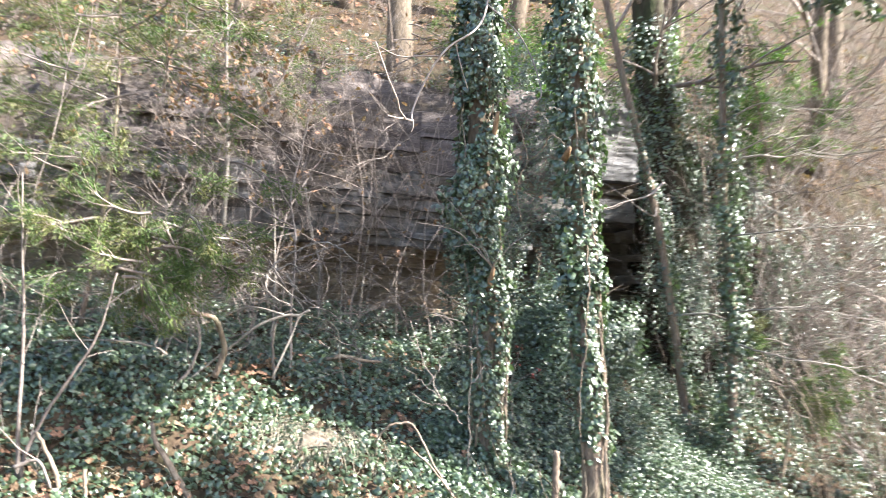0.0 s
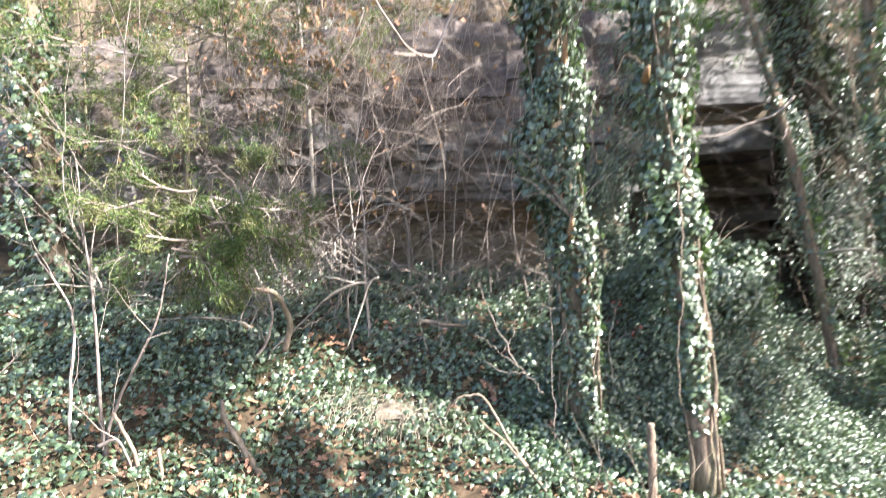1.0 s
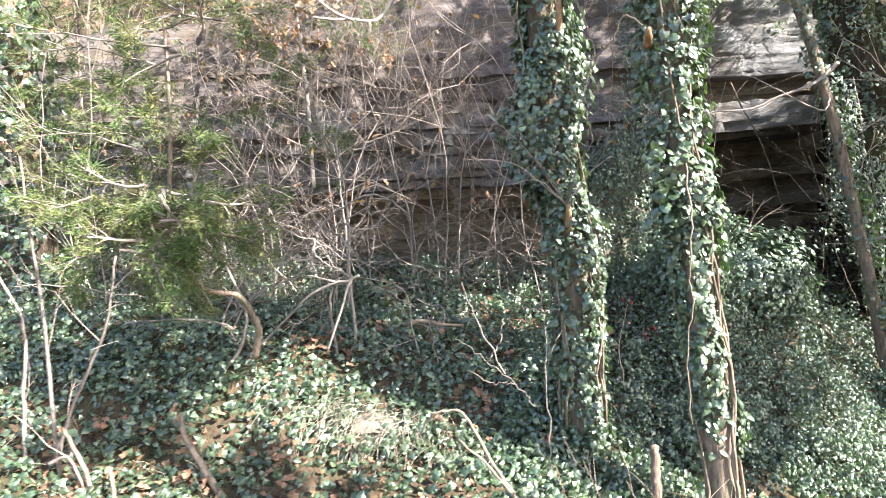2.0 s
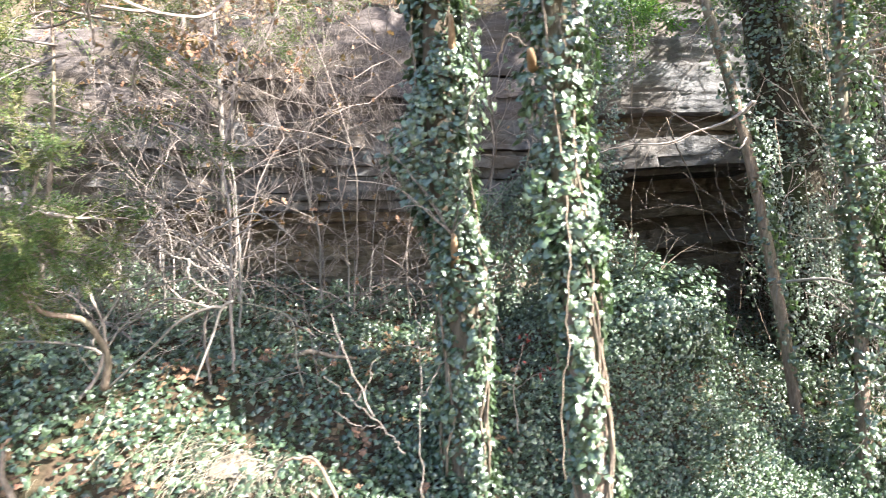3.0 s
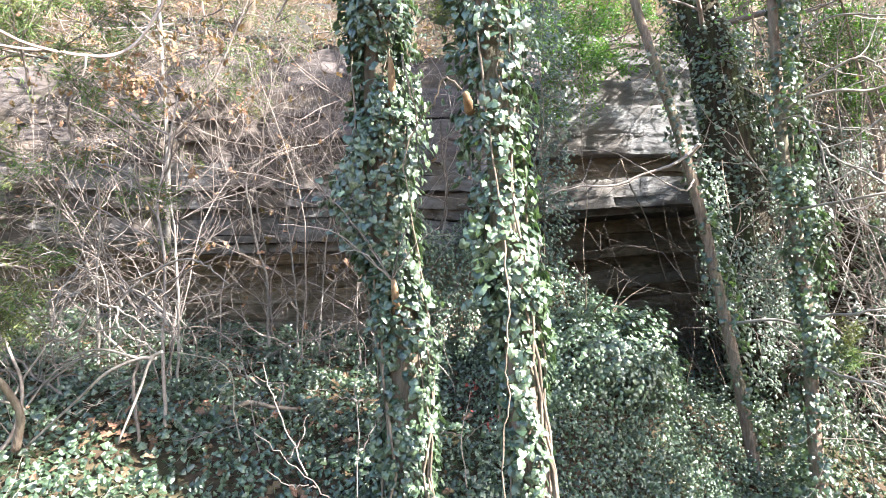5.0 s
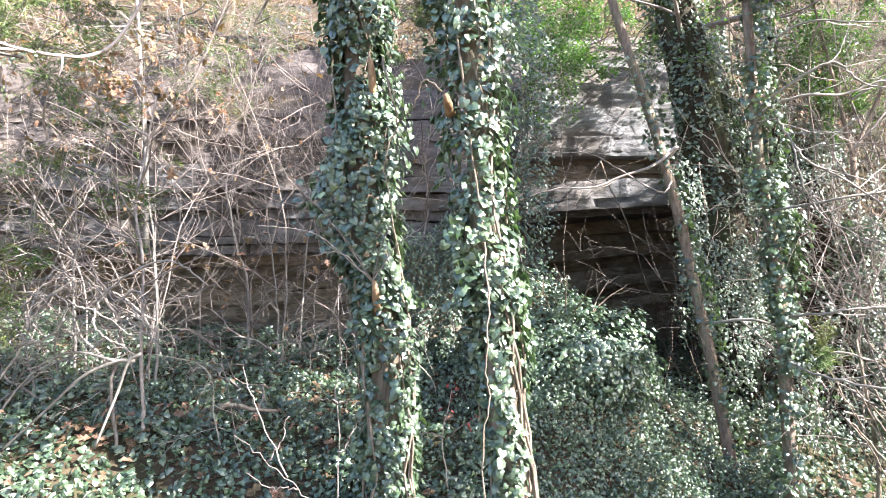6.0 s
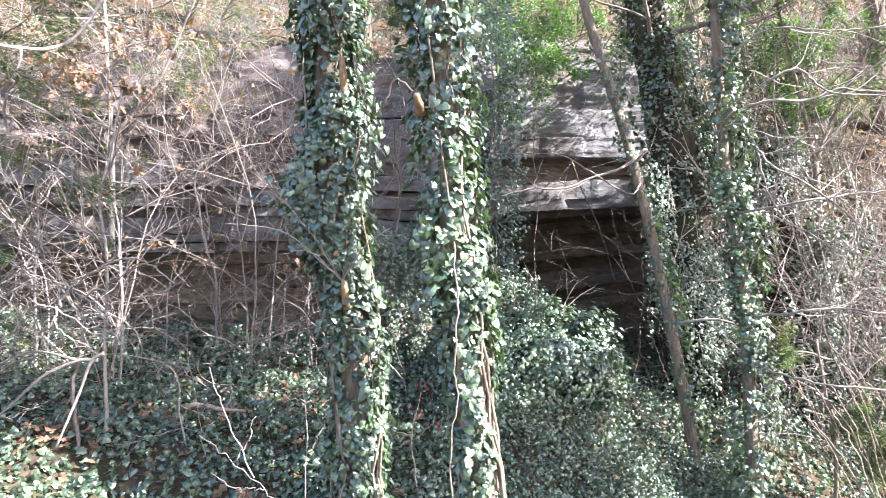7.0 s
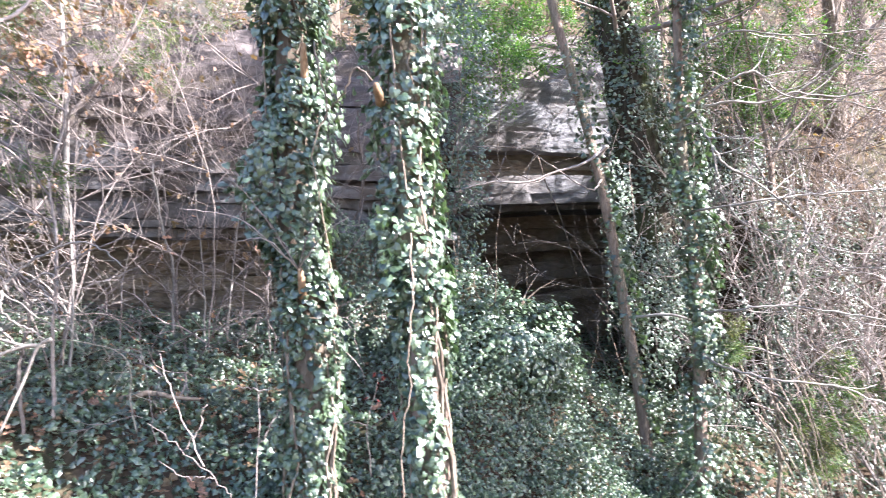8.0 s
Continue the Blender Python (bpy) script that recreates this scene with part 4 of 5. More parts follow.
def dead_branches():
    rng = random.Random(41)
    t = thing("dead_branch", (-1.0, 4.79, ground_z(-1.0, 4.79)), "pale forked dead branch propped over the ivy", "branch")
    g = Geo()
    stick(g, [(-0.80, 4.70, 1.16), (-0.92, 4.70, 1.15), (-1.11, 4.70, 1.06), (-1.27, 4.70, 0.91), (-1.59, 4.70, 0.62)], 0.012, 0.006, rng, 6)
    stick(g, [(-0.92, 4.70, 1.16), (-1.16, 4.70, 1.20), (-1.36, 4.70, 1.12)], 0.009, 0.004, rng, 6)
    stick(g, [(-0.72, 4.62, 1.21), (-0.79, 4.62, 1.16), (-0.84, 4.62, 1.01), (-0.95, 4.60, 0.70)], 0.010, 0.007, rng, 6)
    part("fork", g, PALE, t)
    t = thing("dead_shrub", (-0.48, 5.1, ground_z(-0.48, 5.1)), "dead pale weed with tufts of curled twigs", "shrub")
    g = Geo()
    line = stick(g, [(-0.40, 5.05, 0.50), (-0.50, 5.08, 0.75), (-0.53, 5.1, 0.98), (-0.62, 5.08, 1.10), (-0.86, 5.0, 1.16)], 0.006, 0.003, rng, 5, 24, 0.004)
    part("stem", g, STRAW, t)
    for i in range(8, 24):
        g = Geo()
        grow(g, line[i], (rng.uniform(-1, 0.4), rng.uniform(-0.5, 0.3), rng.uniform(-0.5, 0.3)), rng.uniform(0.08, 0.22), 0.003, 1, rng, wander=0.3, lift=-0.1, kids=2)
        part("twig", g, STRAW, t)
    g = Geo()
    stick(g, [(-0.92, 5.35, 0.69), (-0.7, 5.34, 0.75), (-0.5, 5.33, 0.80), (-0.35, 5.32, 0.78), (-0.18, 5.3, 0.78)], 0.026, 0.010, rng, 8, 24, 0.003)
    whole("fallen_branch", g, VINE, "crooked fallen branch lying on the ground ivy", "branch")
    for pts in (
        [[(0.48, 4.3, 0.2), (0.47, 4.3, 0.6), (0.45, 4.3, 1.07), (0.46, 4.3, 1.25)], [(0.45, 4.3, 1.05), (0.33, 4.3, 1.06)], [(0.45, 4.3, 1.03), (0.55, 4.3, 1.06)], [(0.47, 4.3, 0.8), (0.56, 4.28, 0.95), (0.6, 4.28, 1.0)]],
        [[(0.40, 4.2, 0.55), (0.34, 4.2, 0.63), (0.15, 4.2, 0.78), (-0.01, 4.2, 0.9)], [(0.15, 4.2, 0.78), (0.21, 4.2, 0.86), (0.25, 4.2, 0.99)], [(0.3, 4.2, 0.66), (0.2, 4.2, 0.66), (0.05, 4.2, 0.72)], [(0.25, 4.2, 0.7), (0.1, 4.22, 1.0), (0.02, 4.22, 1.2)]],
        [[(-0.3, 5.0, 0.4), (-0.34, 5.0, 0.75), (-0.45, 5.02, 1.2), (-0.4, 5.0, 1.5)], [(-0.45, 5.02, 1.2), (-0.6, 5.0, 1.28), (-0.75, 5.0, 1.2)], [(-0.43, 5.02, 1.1), (-0.55, 5.0, 1.12), (-0.65, 5.0, 1.0)]],
    ):
        t = thing("twig_plant", pts[0][0], "dry leafless seedling rising from the ivy", "sapling", "seedlings")
        for line in pts:
            g = Geo()
            stick(g, line, 0.0038, 0.0018, rng, 5, 0, 0.012)
            part("stem", g, TWIG, t)


def low_stems():
    """Thin saplings that stand at the near foot of the bank."""
    rng = random.Random(42)
    for pts in (
        [(-2.14, 3.7, 0.0), (-2.19, 3.7, 0.91), (-2.23, 3.7, 1.31), (-2.3, 3.7, 1.94)],
        [(-2.40, 3.72, 0.1), (-2.38, 3.72, 0.6), (-2.36, 3.72, 1.04), (-2.6, 3.72, 1.4)],
        [(-2.1, 3.65, 0.1), (-2.08, 3.65, 0.4), (-1.92, 3.66, 0.75), (-1.77, 3.66, 1.05), (-1.7, 3.66, 1.4)],
        [(-2.12, 3.6, 0.3), (-1.98, 3.6, 0.33), (-1.85, 3.6, 0.05)],
        [(-2.8, 3.5, 0.1), (-2.75, 3.5, 0.7), (-2.9, 3.5, 1.2)],
        [(-1.62, 4.5, 0.6), (-1.5, 4.5, 0.75), (-1.46, 4.52, 1.0), (-1.62, 4.55, 1.3), (-1.8, 4.6, 1.7)],
    ):
        t = thing("sapling", pts[0], "wiry bare sapling at the foot of the bank", "sapling", "wiry saplings")
        g = Geo()
        line = stick(g, pts, 0.013, 0.005, rng, 6, 0, 0.004)
        part("trunk", g, TWIG, t)
        for i in range(6, len(line), 5):
            g = Geo()
            grow(g, line[i], (rng.uniform(-1, 1), rng.uniform(-0.5, 0.5), rng.uniform(0.3, 1)), 0.35, 0.004, 1, rng, kids=2)
            part("branch", g, TWIG, t)


def crooked_shrub():
    """Sunlit crooked twigs that arch before the cliff, rooted beside the sapling."""
    rng = random.Random(46)
    t = thing("crooked_shrub", (-0.95, 4.85, ground_z(-0.95, 4.85)), "bare shrub with pale crooked arching twigs on the bank", "shrub")
    for y, r, pts in (
        (4.75, 0.007, [(-1.57, 1.78), (-1.39, 1.71), (-1.21, 1.61)]),
        (4.75, 0.008, [(-1.06, 1.45), (-1.04, 1.51), (-0.88, 1.64), (-0.71, 1.72), (-0.58, 1.70), (-0.42, 1.59)]),
        (4.75, 0.008, [(-1.08, 1.44), (-1.07, 1.34), (-0.99, 1.27), (-0.90, 1.24), (-0.84, 1.19)]),
        (4.70, 0.007, [(-1.69, 1.25), (-1.50, 1.24), (-1.30, 1.29), (-1.21, 1.47), (-1.33, 1.53)]),
        (4.75, 0.007, [(-1.25, 1.49), (-1.15, 1.44), (-1.08, 1.43), (-0.76, 1.24)]),
        (4.80, 0.006, [(-1.23, 1.43), (-1.09, 1.50), (-0.77, 1.29)]),
        (4.90, 0.009, [(-0.86, 1.33), (-0.94, 1.44), (-0.97, 1.47)]),
        (4.90, 0.008, [(-0.85, 1.46), (-0.92, 1.54), (-1.05, 1.48), (-1.10, 1.54)]),
        (4.80, 0.006, [(-1.63, 1.39), (-1.47, 1.50), (-1.39, 1.51), (-1.24, 1.61), (-1.13, 1.57)]),
        (4.85, 0.005, [(-1.95, 1.52), (-1.79, 1.50), (-1.61, 1.53), (-1.42, 1.51)]),
        (5.00, 0.006, [(-0.81, 1.18), (-0.93, 1.29), (-1.24, 1.31), (-1.61, 1.19)]),
    ):
        g = Geo()
        line = stick(g, [(x, y, z) for x, z in pts], r, r * 0.55, rng, 6, 0, 0.008)
        part("branch", g, PALE, t)
        for i in range(3, len(line), 4):
            g = Geo()
            grow(g, line[i], (rng.uniform(-1, 1), rng.uniform(-0.6, 0.3), rng.uniform(-0.5, 0.6)), rng.uniform(0.12, 0.3), 0.0032, 1, rng, wander=0.4, lift=-0.03, kids=2)
            part("twig", g, TWIG, t)
    g = Geo()
    stick(g, [(-0.98, 4.85, 0.6), (-1.0, 4.82, 1.0), (-0.95, 4.8, 1.35), (-1.08, 4.76, 1.55)], 0.011, 0.007, rng, 6, 0, 0.01)
    part("stem", g, TWIG, t)


def thin_saplings():
    rng = random.Random(47)
    for y, r, pts in (
        (6.60, 0.017, [(-1.15, 2.45), (-1.02, 1.87), (-0.93, 1.62), (-0.91, 1.29), (-0.89, 0.98)]),
        (5.60, 0.011, [(-1.30, 2.24), (-1.24, 2.04), (-1.21, 1.71), (-1.17, 1.33)]),
        (5.80, 0.012, [(-1.98, 2.33), (-1.94, 1.97), (-1.95, 1.68), (-1.92, 1.21)]),
        (6.70, 0.010, [(-0.85, 2.52), (-0.79, 2.06), (-0.72, 1.60), (-0.67, 1.09)]),
        (6.70, 0.010, [(-0.32, 2.52), (-0.42, 2.06), (-0.46, 1.55), (-0.48, 1.09)]),
    ):
        t = thing("sapling", (pts[-1][0], y, ground_z(pts[-1][0], y)), "slender pale bare sapling with fine twigs on the bank", "sapling", "slender saplings")
        pts = pts[::-1]
        g = Geo()
        line = stick(g, [(pts[0][0], y, ground_z(pts[0][0], y) - 0.05)] + [(x, y, z) for x, z in pts], r, r * 0.45, rng, 7, 0, 0.006)
        part("trunk", g, PALE, t)
        tips = []
        for i in range(5, len(line), 2):
            g = Geo()
            grow(g, line[i], (rng.uniform(-1, 1), rng.uniform(-0.5, 0.3), rng.uniform(0.1, 1)), rng.uniform(0.3, 0.6), 0.0055, 2, rng, wander=0.25, kids=2, tips=tips)
            part("branch", g, TWIG, t)
        add_dry_leaves(t, tips, rng, 16, 0.075)


def red_seedling():
    """A small seedling with dark red leaves between the two ivy-clad trunks."""
    rng = random.Random(48)
    t = thing("seedling", (0.93, 5.1, ground_z(0.93, 5.1)), "small seedling with a few dark red leaves", "sapling")
    spots = []
    for pts in ([(0.93, 5.1, 0.4), (0.90, 5.1, 0.7), (0.95, 5.1, 0.98)], [(0.91, 5.1, 0.68), (1.03, 5.08, 0.78), (1.09, 5.06, 0.80)], [(0.90, 5.1, 0.7), (0.78, 5.08, 0.72), (0.68, 5.05, 0.62)]):
        g = Geo()
        line = stick(g, pts, 0.005, 0.002, rng, 5, 0, 0.006)
        part("stem", g, TWIG, t)
        spots += [line[-1]] * 7 + [line[-3]] * 3
    at = [p + rand_dir(rng) * 0.05 for p in spots]
    leaf_parts("red_leaf", RED_MESH, t, at, [rand_dir(rng) + Vector((0.3, -0.6, 0.3)) for _ in at], [Vector((0, 0, -1)) + rand_dir(rng) * 0.8 for _ in at], [rng.uniform(0.025, 0.05) for _ in at])


def hanging_vine():
    rng = random.Random(43)
    g = Geo()
    stick(g, [(2.66, 10.10, 3.31), (2.69, 9.60, 2.88), (2.75, 9.40, 2.64), (2.87, 9.40, 2.38), (2.97, 9.40, 2.09), (3.08, 9.40, 1.68), (3.23, 9.40, 1.28)], 0.012, 0.006, rng, 5, 40, 0.006)
    whole("hanging_vine", g, VINE, "thin crooked vine hanging before the undercut", "vine")


def dry_stalks():
    rng = random.Random(44)
    g = Geo()
    for _ in range(230):
        x = rng.gauss(-0.58, 0.22)
        y = rng.uniform(4.22, 4.5)
        z = ground_z(x, y) + rng.uniform(0.03, 0.12)
        w = rng.uniform(-0.14, 0.14)
        drop = rng.uniform(0.06, 0.24)
        pts = [(x, y, z), (x + w * 0.4, y - 0.08, z + rng.uniform(-0.02, 0.03)), (x + w, y - 0.14, z - 0.4 * drop), (x + w * 1.3, y - 0.2, z - drop)]
        r = rng.uniform(0.0010, 0.0022)
        tube(g, smooth_line(pts, 7), [r] * 6 + [r * 0.4], 3, 0, None, False)
    whole("dry_stalks", g, STRAW, "pale dry stalks hanging over the bank edge", "dry grass", kind="stuff")
    g = Geo()
    for _ in range(300):
        x, y = rng.uniform(-3.4, 2.6), rng.uniform(3.1, 4.0)
        z = ground_z(x, y)
        d = Vector((rng.uniform(-0.6, 0.6), rng.uniform(-0.5, 0.3), 1))
        grow(g, (x, y, z), d, rng.uniform(0.08, 0.26), rng.uniform(0.001, 0.0022), 0, rng, wander=0.35, lift=-0.2, steps=6)
    whole("dry_stalks", g, STRAW, "dead grass and weed stalks at the foot of the bank", "dry grass", kind="stuff")


def drooping_stems():
    rng = random.Random(45)
    t = thing("vine_tangle", (4.0, 6.0, ground_z(4.0, 6.0)), "brown vine stems drooping down the lower slope", "vine")
    for _ in range(44):
        g = Geo()
        x, y = rng.uniform(3.4, 4.6), rng.uniform(5.6, 6.2)
        z = rng.uniform(0.7, 1.25)
        w = rng.uniform(0.25, 0.6)
        stick(g, [(x, y, z), (x + w * 0.3, y - 0.08, z - 0.25), (x + w * 0.7, y - 0.15, z - 0.8), (x + w, y - 0.2, z - 1.6)], rng.uniform(0.0035, 0.007), 0.0025, rng, 5, 0, 0.01)
        part("stem", g, rng.choice((VINE, VINE, BARK_RED)), t)


def foot_of_bank():
    """Broken sticks and bent stems among the litter below the ivy."""
    rng = random.Random(47)
    for name, label, material, r0, r1, pts in (
        ("bent_stem", "tan bent stem arching down to the path edge", VINE, 0.006, 0.009, [(-0.16, 3.94, 0.45), (-0.09, 3.9, 0.56), (0.0, 3.9, 0.59), (0.08, 3.9, 0.57), (0.22, 3.88, 0.34), (0.35, 3.86, 0.17), (0.50, 3.84, -0.04)]),
        ("bent_stem", "thin brown stem leaning over the litter", VINE, 0.005, 0.008, [(0.05, 3.85, 0.47), (0.22, 3.85, 0.32), (0.41, 3.84, 0.10), (0.52, 3.82, -0.04)]),
        ("stump", "reddish broken sapling stump beside the ivy trunk", BARK_RED, 0.026, 0.020, [(1.0, 3.9, -0.08), (0.995, 3.9, 0.12), (0.99, 3.9, 0.30), (0.985, 3.9, 0.47)]),
        ("dead_branch", "brown rotten branch lying down the bank", VINE, 0.012, 0.022, [(-1.50, 3.86, 0.52), (-1.44, 3.8, 0.42), (-1.34, 3.78, 0.30), (-1.22, 3.76, 0.14), (-1.08, 3.74, -0.04)]),
        ("dead_branch", "short broken stick standing in the ivy", VINE, 0.009, 0.013, [(-2.02, 3.6, 0.50), (-1.98, 3.6, 0.44), (-1.87, 3.6, 0.22), (-1.82, 3.6, -0.04)]),
        ("stump", "thin brown cut stub among dry leaves", VINE, 0.013, 0.010, [(-1.70, 3.6, -0.06), (-1.72, 3.6, 0.14), (-1.74, 3.6, 0.31)]),
    ):
        g = Geo()
        stick(g, pts, r0, r1, rng, 8, 0, 0.004)
        whole(name, g, material, label, "stump" if name == "stump" else "branch")
    t = thing("seedling", (0.95, 3.86, ground_z(0.95, 3.86)), "bare twiggy seedlings sprouting round the trunk base", "sapling")
    for _ in range(9):
        g = Geo()
        x = rng.gauss(0.95, 0.16)
        grow(g, (x, 3.85, ground_z(x, 3.85) - 0.02), (rng.uniform(-0.4, 0.4), -0.1, 1), rng.uniform(0.25, 0.5), 0.004, 1, rng, kids=2)
        part("stem", g, rng.choice((VINE, TWIG)), t)


sapling()
white_sapling()
bare_shrubs()
dead_branches()
low_stems()
crooked_shrub()
thin_saplings()
red_seedling()
hanging_vine()
drooping_stems()
foot_of_bank()
dry_stalks()


# ---- cedar and green shrubs ----
def cedar(name, base, top, boughs, rng, count, label, size=0.055, way=None):
    t = thing(name, base, label, "tree")
    g = Geo()
    stick(g, way or [base, tuple((np.array(base) + np.array(top)) / 2 + (0.12, 0, -0.1)), top], 0.022, 0.008, rng, 7)
    part("trunk", g, BARK_RED, t)
    for (p, d, length) in boughs:
        g, tips = Geo(), []
        grow(g, p, d, length, 0.011, 2, rng, wander=0.25, lift=-0.03, kids=5, spread=0.7, tips=tips)
        b = part("bough", g, TWIG, t)
        n = int(count * length)
        at, nor, tip, siz = [], [], [], []
        for _ in range(n):
            q, w = rng.choice(tips)
            at.append(q + rand_dir(rng) * 0.03)
            nor.append(Vector((0, -0.3, 0.8)) + rand_dir(rng) * 0.8)
            tip.append(w + rand_dir(rng) * 0.8 + Vector((0, 0, -0.1)))
            siz.append(size * rng.uniform(0.6, 1.5))
        g = Geo()
        leaves(g, SPRAY_SHAPE, np.array(at), np.array(nor), np.array(tip), siz)
        part("foliage", g, CEDAR, b, smooth=False, kind="stuff")


def cedars():
    rng = random.Random(51)
    boughs = []
    for k in range(24):
        boughs.append(((rng.uniform(-1.88, -1.38), 3.85 + rng.uniform(-0.15, 0.2), rng.uniform(1.3, 1.78)), (rng.uniform(-1.2, 1.1), rng.uniform(-0.5, 0.5), rng.uniform(-0.3, 0.2)), rng.uniform(0.2, 0.4)))
    cedar("cedar", (-1.26, 4.25, 0.6), (-1.42, 3.68, 1.65), boughs, rng, 2450, "small cedar with feathery yellow-green sprays and bare twigs", 0.042, [(-1.26, 4.25, 0.75), (-1.20, 4.20, 0.92), (-1.21, 4.15, 1.03), (-1.24, 4.05, 1.15), (-1.36, 3.95, 1.19), (-1.44, 3.87, 1.31), (-1.6, 3.85, 1.5), (-1.66, 3.85, 1.75)])
    boughs = [((-2.7 + rng.uniform(-0.3, 0.3), 5.4, z), (rng.uniform(-1.2, 1.3), rng.uniform(-0.6, 0.4), rng.uniform(-0.1, 0.5)), rng.uniform(0.7, 1.1)) for z in np.arange(2.0, 4.0, 0.14)]
    boughs += [((-2.1 + rng.uniform(-0.4, 0.4), 5.3, rng.uniform(2.25, 3.7)), (rng.uniform(-1, 1), rng.uniform(-0.6, 0.2), rng.uniform(-0.3, 0.4)), rng.uniform(0.3, 0.6)) for _ in range(8)]
    boughs += [((-1.55, 5.2, 2.35), (1, -0.6, 0.0), 0.5), ((-2.5, 5.2, 1.6), (-0.6, -0.6, 0.1), 0.7)]
    cedar("cedar", (-2.7, 5.4, 0.9), (-2.7, 5.4, 4.4), boughs, rng, 1450, "taller cedar with thin olive-green foliage", 0.053)
    boughs = [((-2.4 + rng.uniform(-0.5, 0.5), 7.9, z), (rng.uniform(-1.3, 1.3), rng.uniform(-0.7, 0.2), rng.uniform(-0.4, 0.3)), rng.uniform(0.6, 1.0)) for z in np.arange(3.1, 4.9, 0.075)]
    cedar("cedar", (-2.4, 8.1, 3.6), (-2.4, 7.9, 5.2), boughs, rng, 900, "cedar leaning out over the cliff edge", 0.06)
    boughs = [((-0.5 + rng.uniform(-0.4, 0.4), 8.1, z), (rng.uniform(-1.3, 1.3), rng.uniform(-0.7, 0.2), rng.uniform(-0.3, 0.3)), rng.uniform(0.5, 0.9)) for z in np.arange(3.9, 4.9, 0.12)]
    cedar("cedar", (-0.5, 8.2, 3.6), (-0.5, 8.1, 5.2), boughs, rng, 1200, "young cedar at the top of the cliff", 0.06)
    boughs = [((-4.6 + rng.uniform(-0.5, 0.5), 6.6, z), (rng.uniform(-1.3, 1.3), rng.uniform(-0.7, 0.2), rng.uniform(-0.2, 0.4)), rng.uniform(0.7, 1.2)) for z in np.arange(1.5, 4.8, 0.15)]
    cedar("cedar", (-4.6, 6.6, 1.1), (-4.6, 6.6, 5.0), boughs, rng, 900, "cedar in front of the cliff with olive foliage", 0.075)
    boughs = [((3.75 + rng.uniform(-0.1, 0.5), 6.0, z), (rng.uniform(-0.6, 1.2), rng.uniform(-0.6, 0.2), rng.uniform(-0.4, 0.2)), rng.uniform(0.3, 0.5)) for z in np.arange(0.5, 1.2, 0.12)]
    cedar("cedar", (3.8, 6.05, -0.5), (3.75, 6.0, 1.25), boughs, rng, 2500, "young cedar with fine green sprays beside the trunk")


def green_shrub(base, centre, radii, n, rng, label, size=0.045):
    t = thing("green_shrub", base, label, "shrub", "green shrubs")
    tips = []
    c = Vector(centre)
    for _ in range(14):
        g = Geo()
        p = Vector(base) + Vector((rng.uniform(-0.2, 0.2), rng.uniform(-0.2, 0.2), 0))
        goal = c + Vector((rng.gauss(0, 0.45) * radii[0], rng.gauss(0, 0.45) * radii[1], rng.gauss(0, 0.4) * radii[2]))
        d = goal - p
        grow(g, p, d, d.length * 1.15, 0.012, 3, rng, wander=0.14, lift=0.0, kids=4, spread=0.8, tips=tips, steps=7, shrink=0.45)
        part("stem", g, TWIG, t)
    at, nor, tip, siz = [], [], [], []
    tips = [q for q in tips if abs((q[0] - c).x) < radii[0] * 1.2 and abs((q[0] - c).z) < radii[2] * 1.2]
    for _ in range(n):
        q, w = rng.choice(tips)
        at.append(q + rand_dir(rng) * 0.05)
        nor.append(Vector((0.2, -0.2, 0.7)) + rand_dir(rng) * 0.8)
        tip.append(w + rand_dir(rng))
        siz.append(size * rng.uniform(0.6, 1.2))
    g = Geo()
    leaves(g, OVAL_SHAPE, np.array(at), np.array(nor), np.array(tip), siz)
    part("foliage", g, PRIVET, t, "small bright green oval leaves", smooth=False, kind="stuff")


cedars()
rng_s = random.Random(61)
green_shrub((1.7, 10.8, 4.9), (1.70, 9.3, 4.55), (0.95, 0.6, 0.75), 12500, rng_s, "evergreen shrub with small bright leaves above the ledge", 0.054)
green_shrub((2.7, 11.2, 5.4), (2.6, 10.2, 5.35), (0.9, 0.6, 0.6), 6000, rng_s, "evergreen shrub with small bright leaves above the ledge", 0.05)
green_shrub((3.3, 10.9, 5.2), (3.42, 9.2, 4.75), (0.42, 0.45, 0.75), 4500, rng_s, "dark evergreen shrub overhanging the ledge", 0.05)
green_shrub((5.1, 9.3, 3.3), (4.9, 8.6, 4.15), (0.95, 0.6, 0.9), 15500, rng_s, "sunlit evergreen shrub behind the bare branches", 0.046)



# ---- ground ivy ----
def ground_normal(x, y):
    e = 0.05
    return Vector((ground_z(x - e, y) - ground_z(x + e, y), ground_z(x, y - e) - ground_z(x, y + e), 2 * e)).normalized()


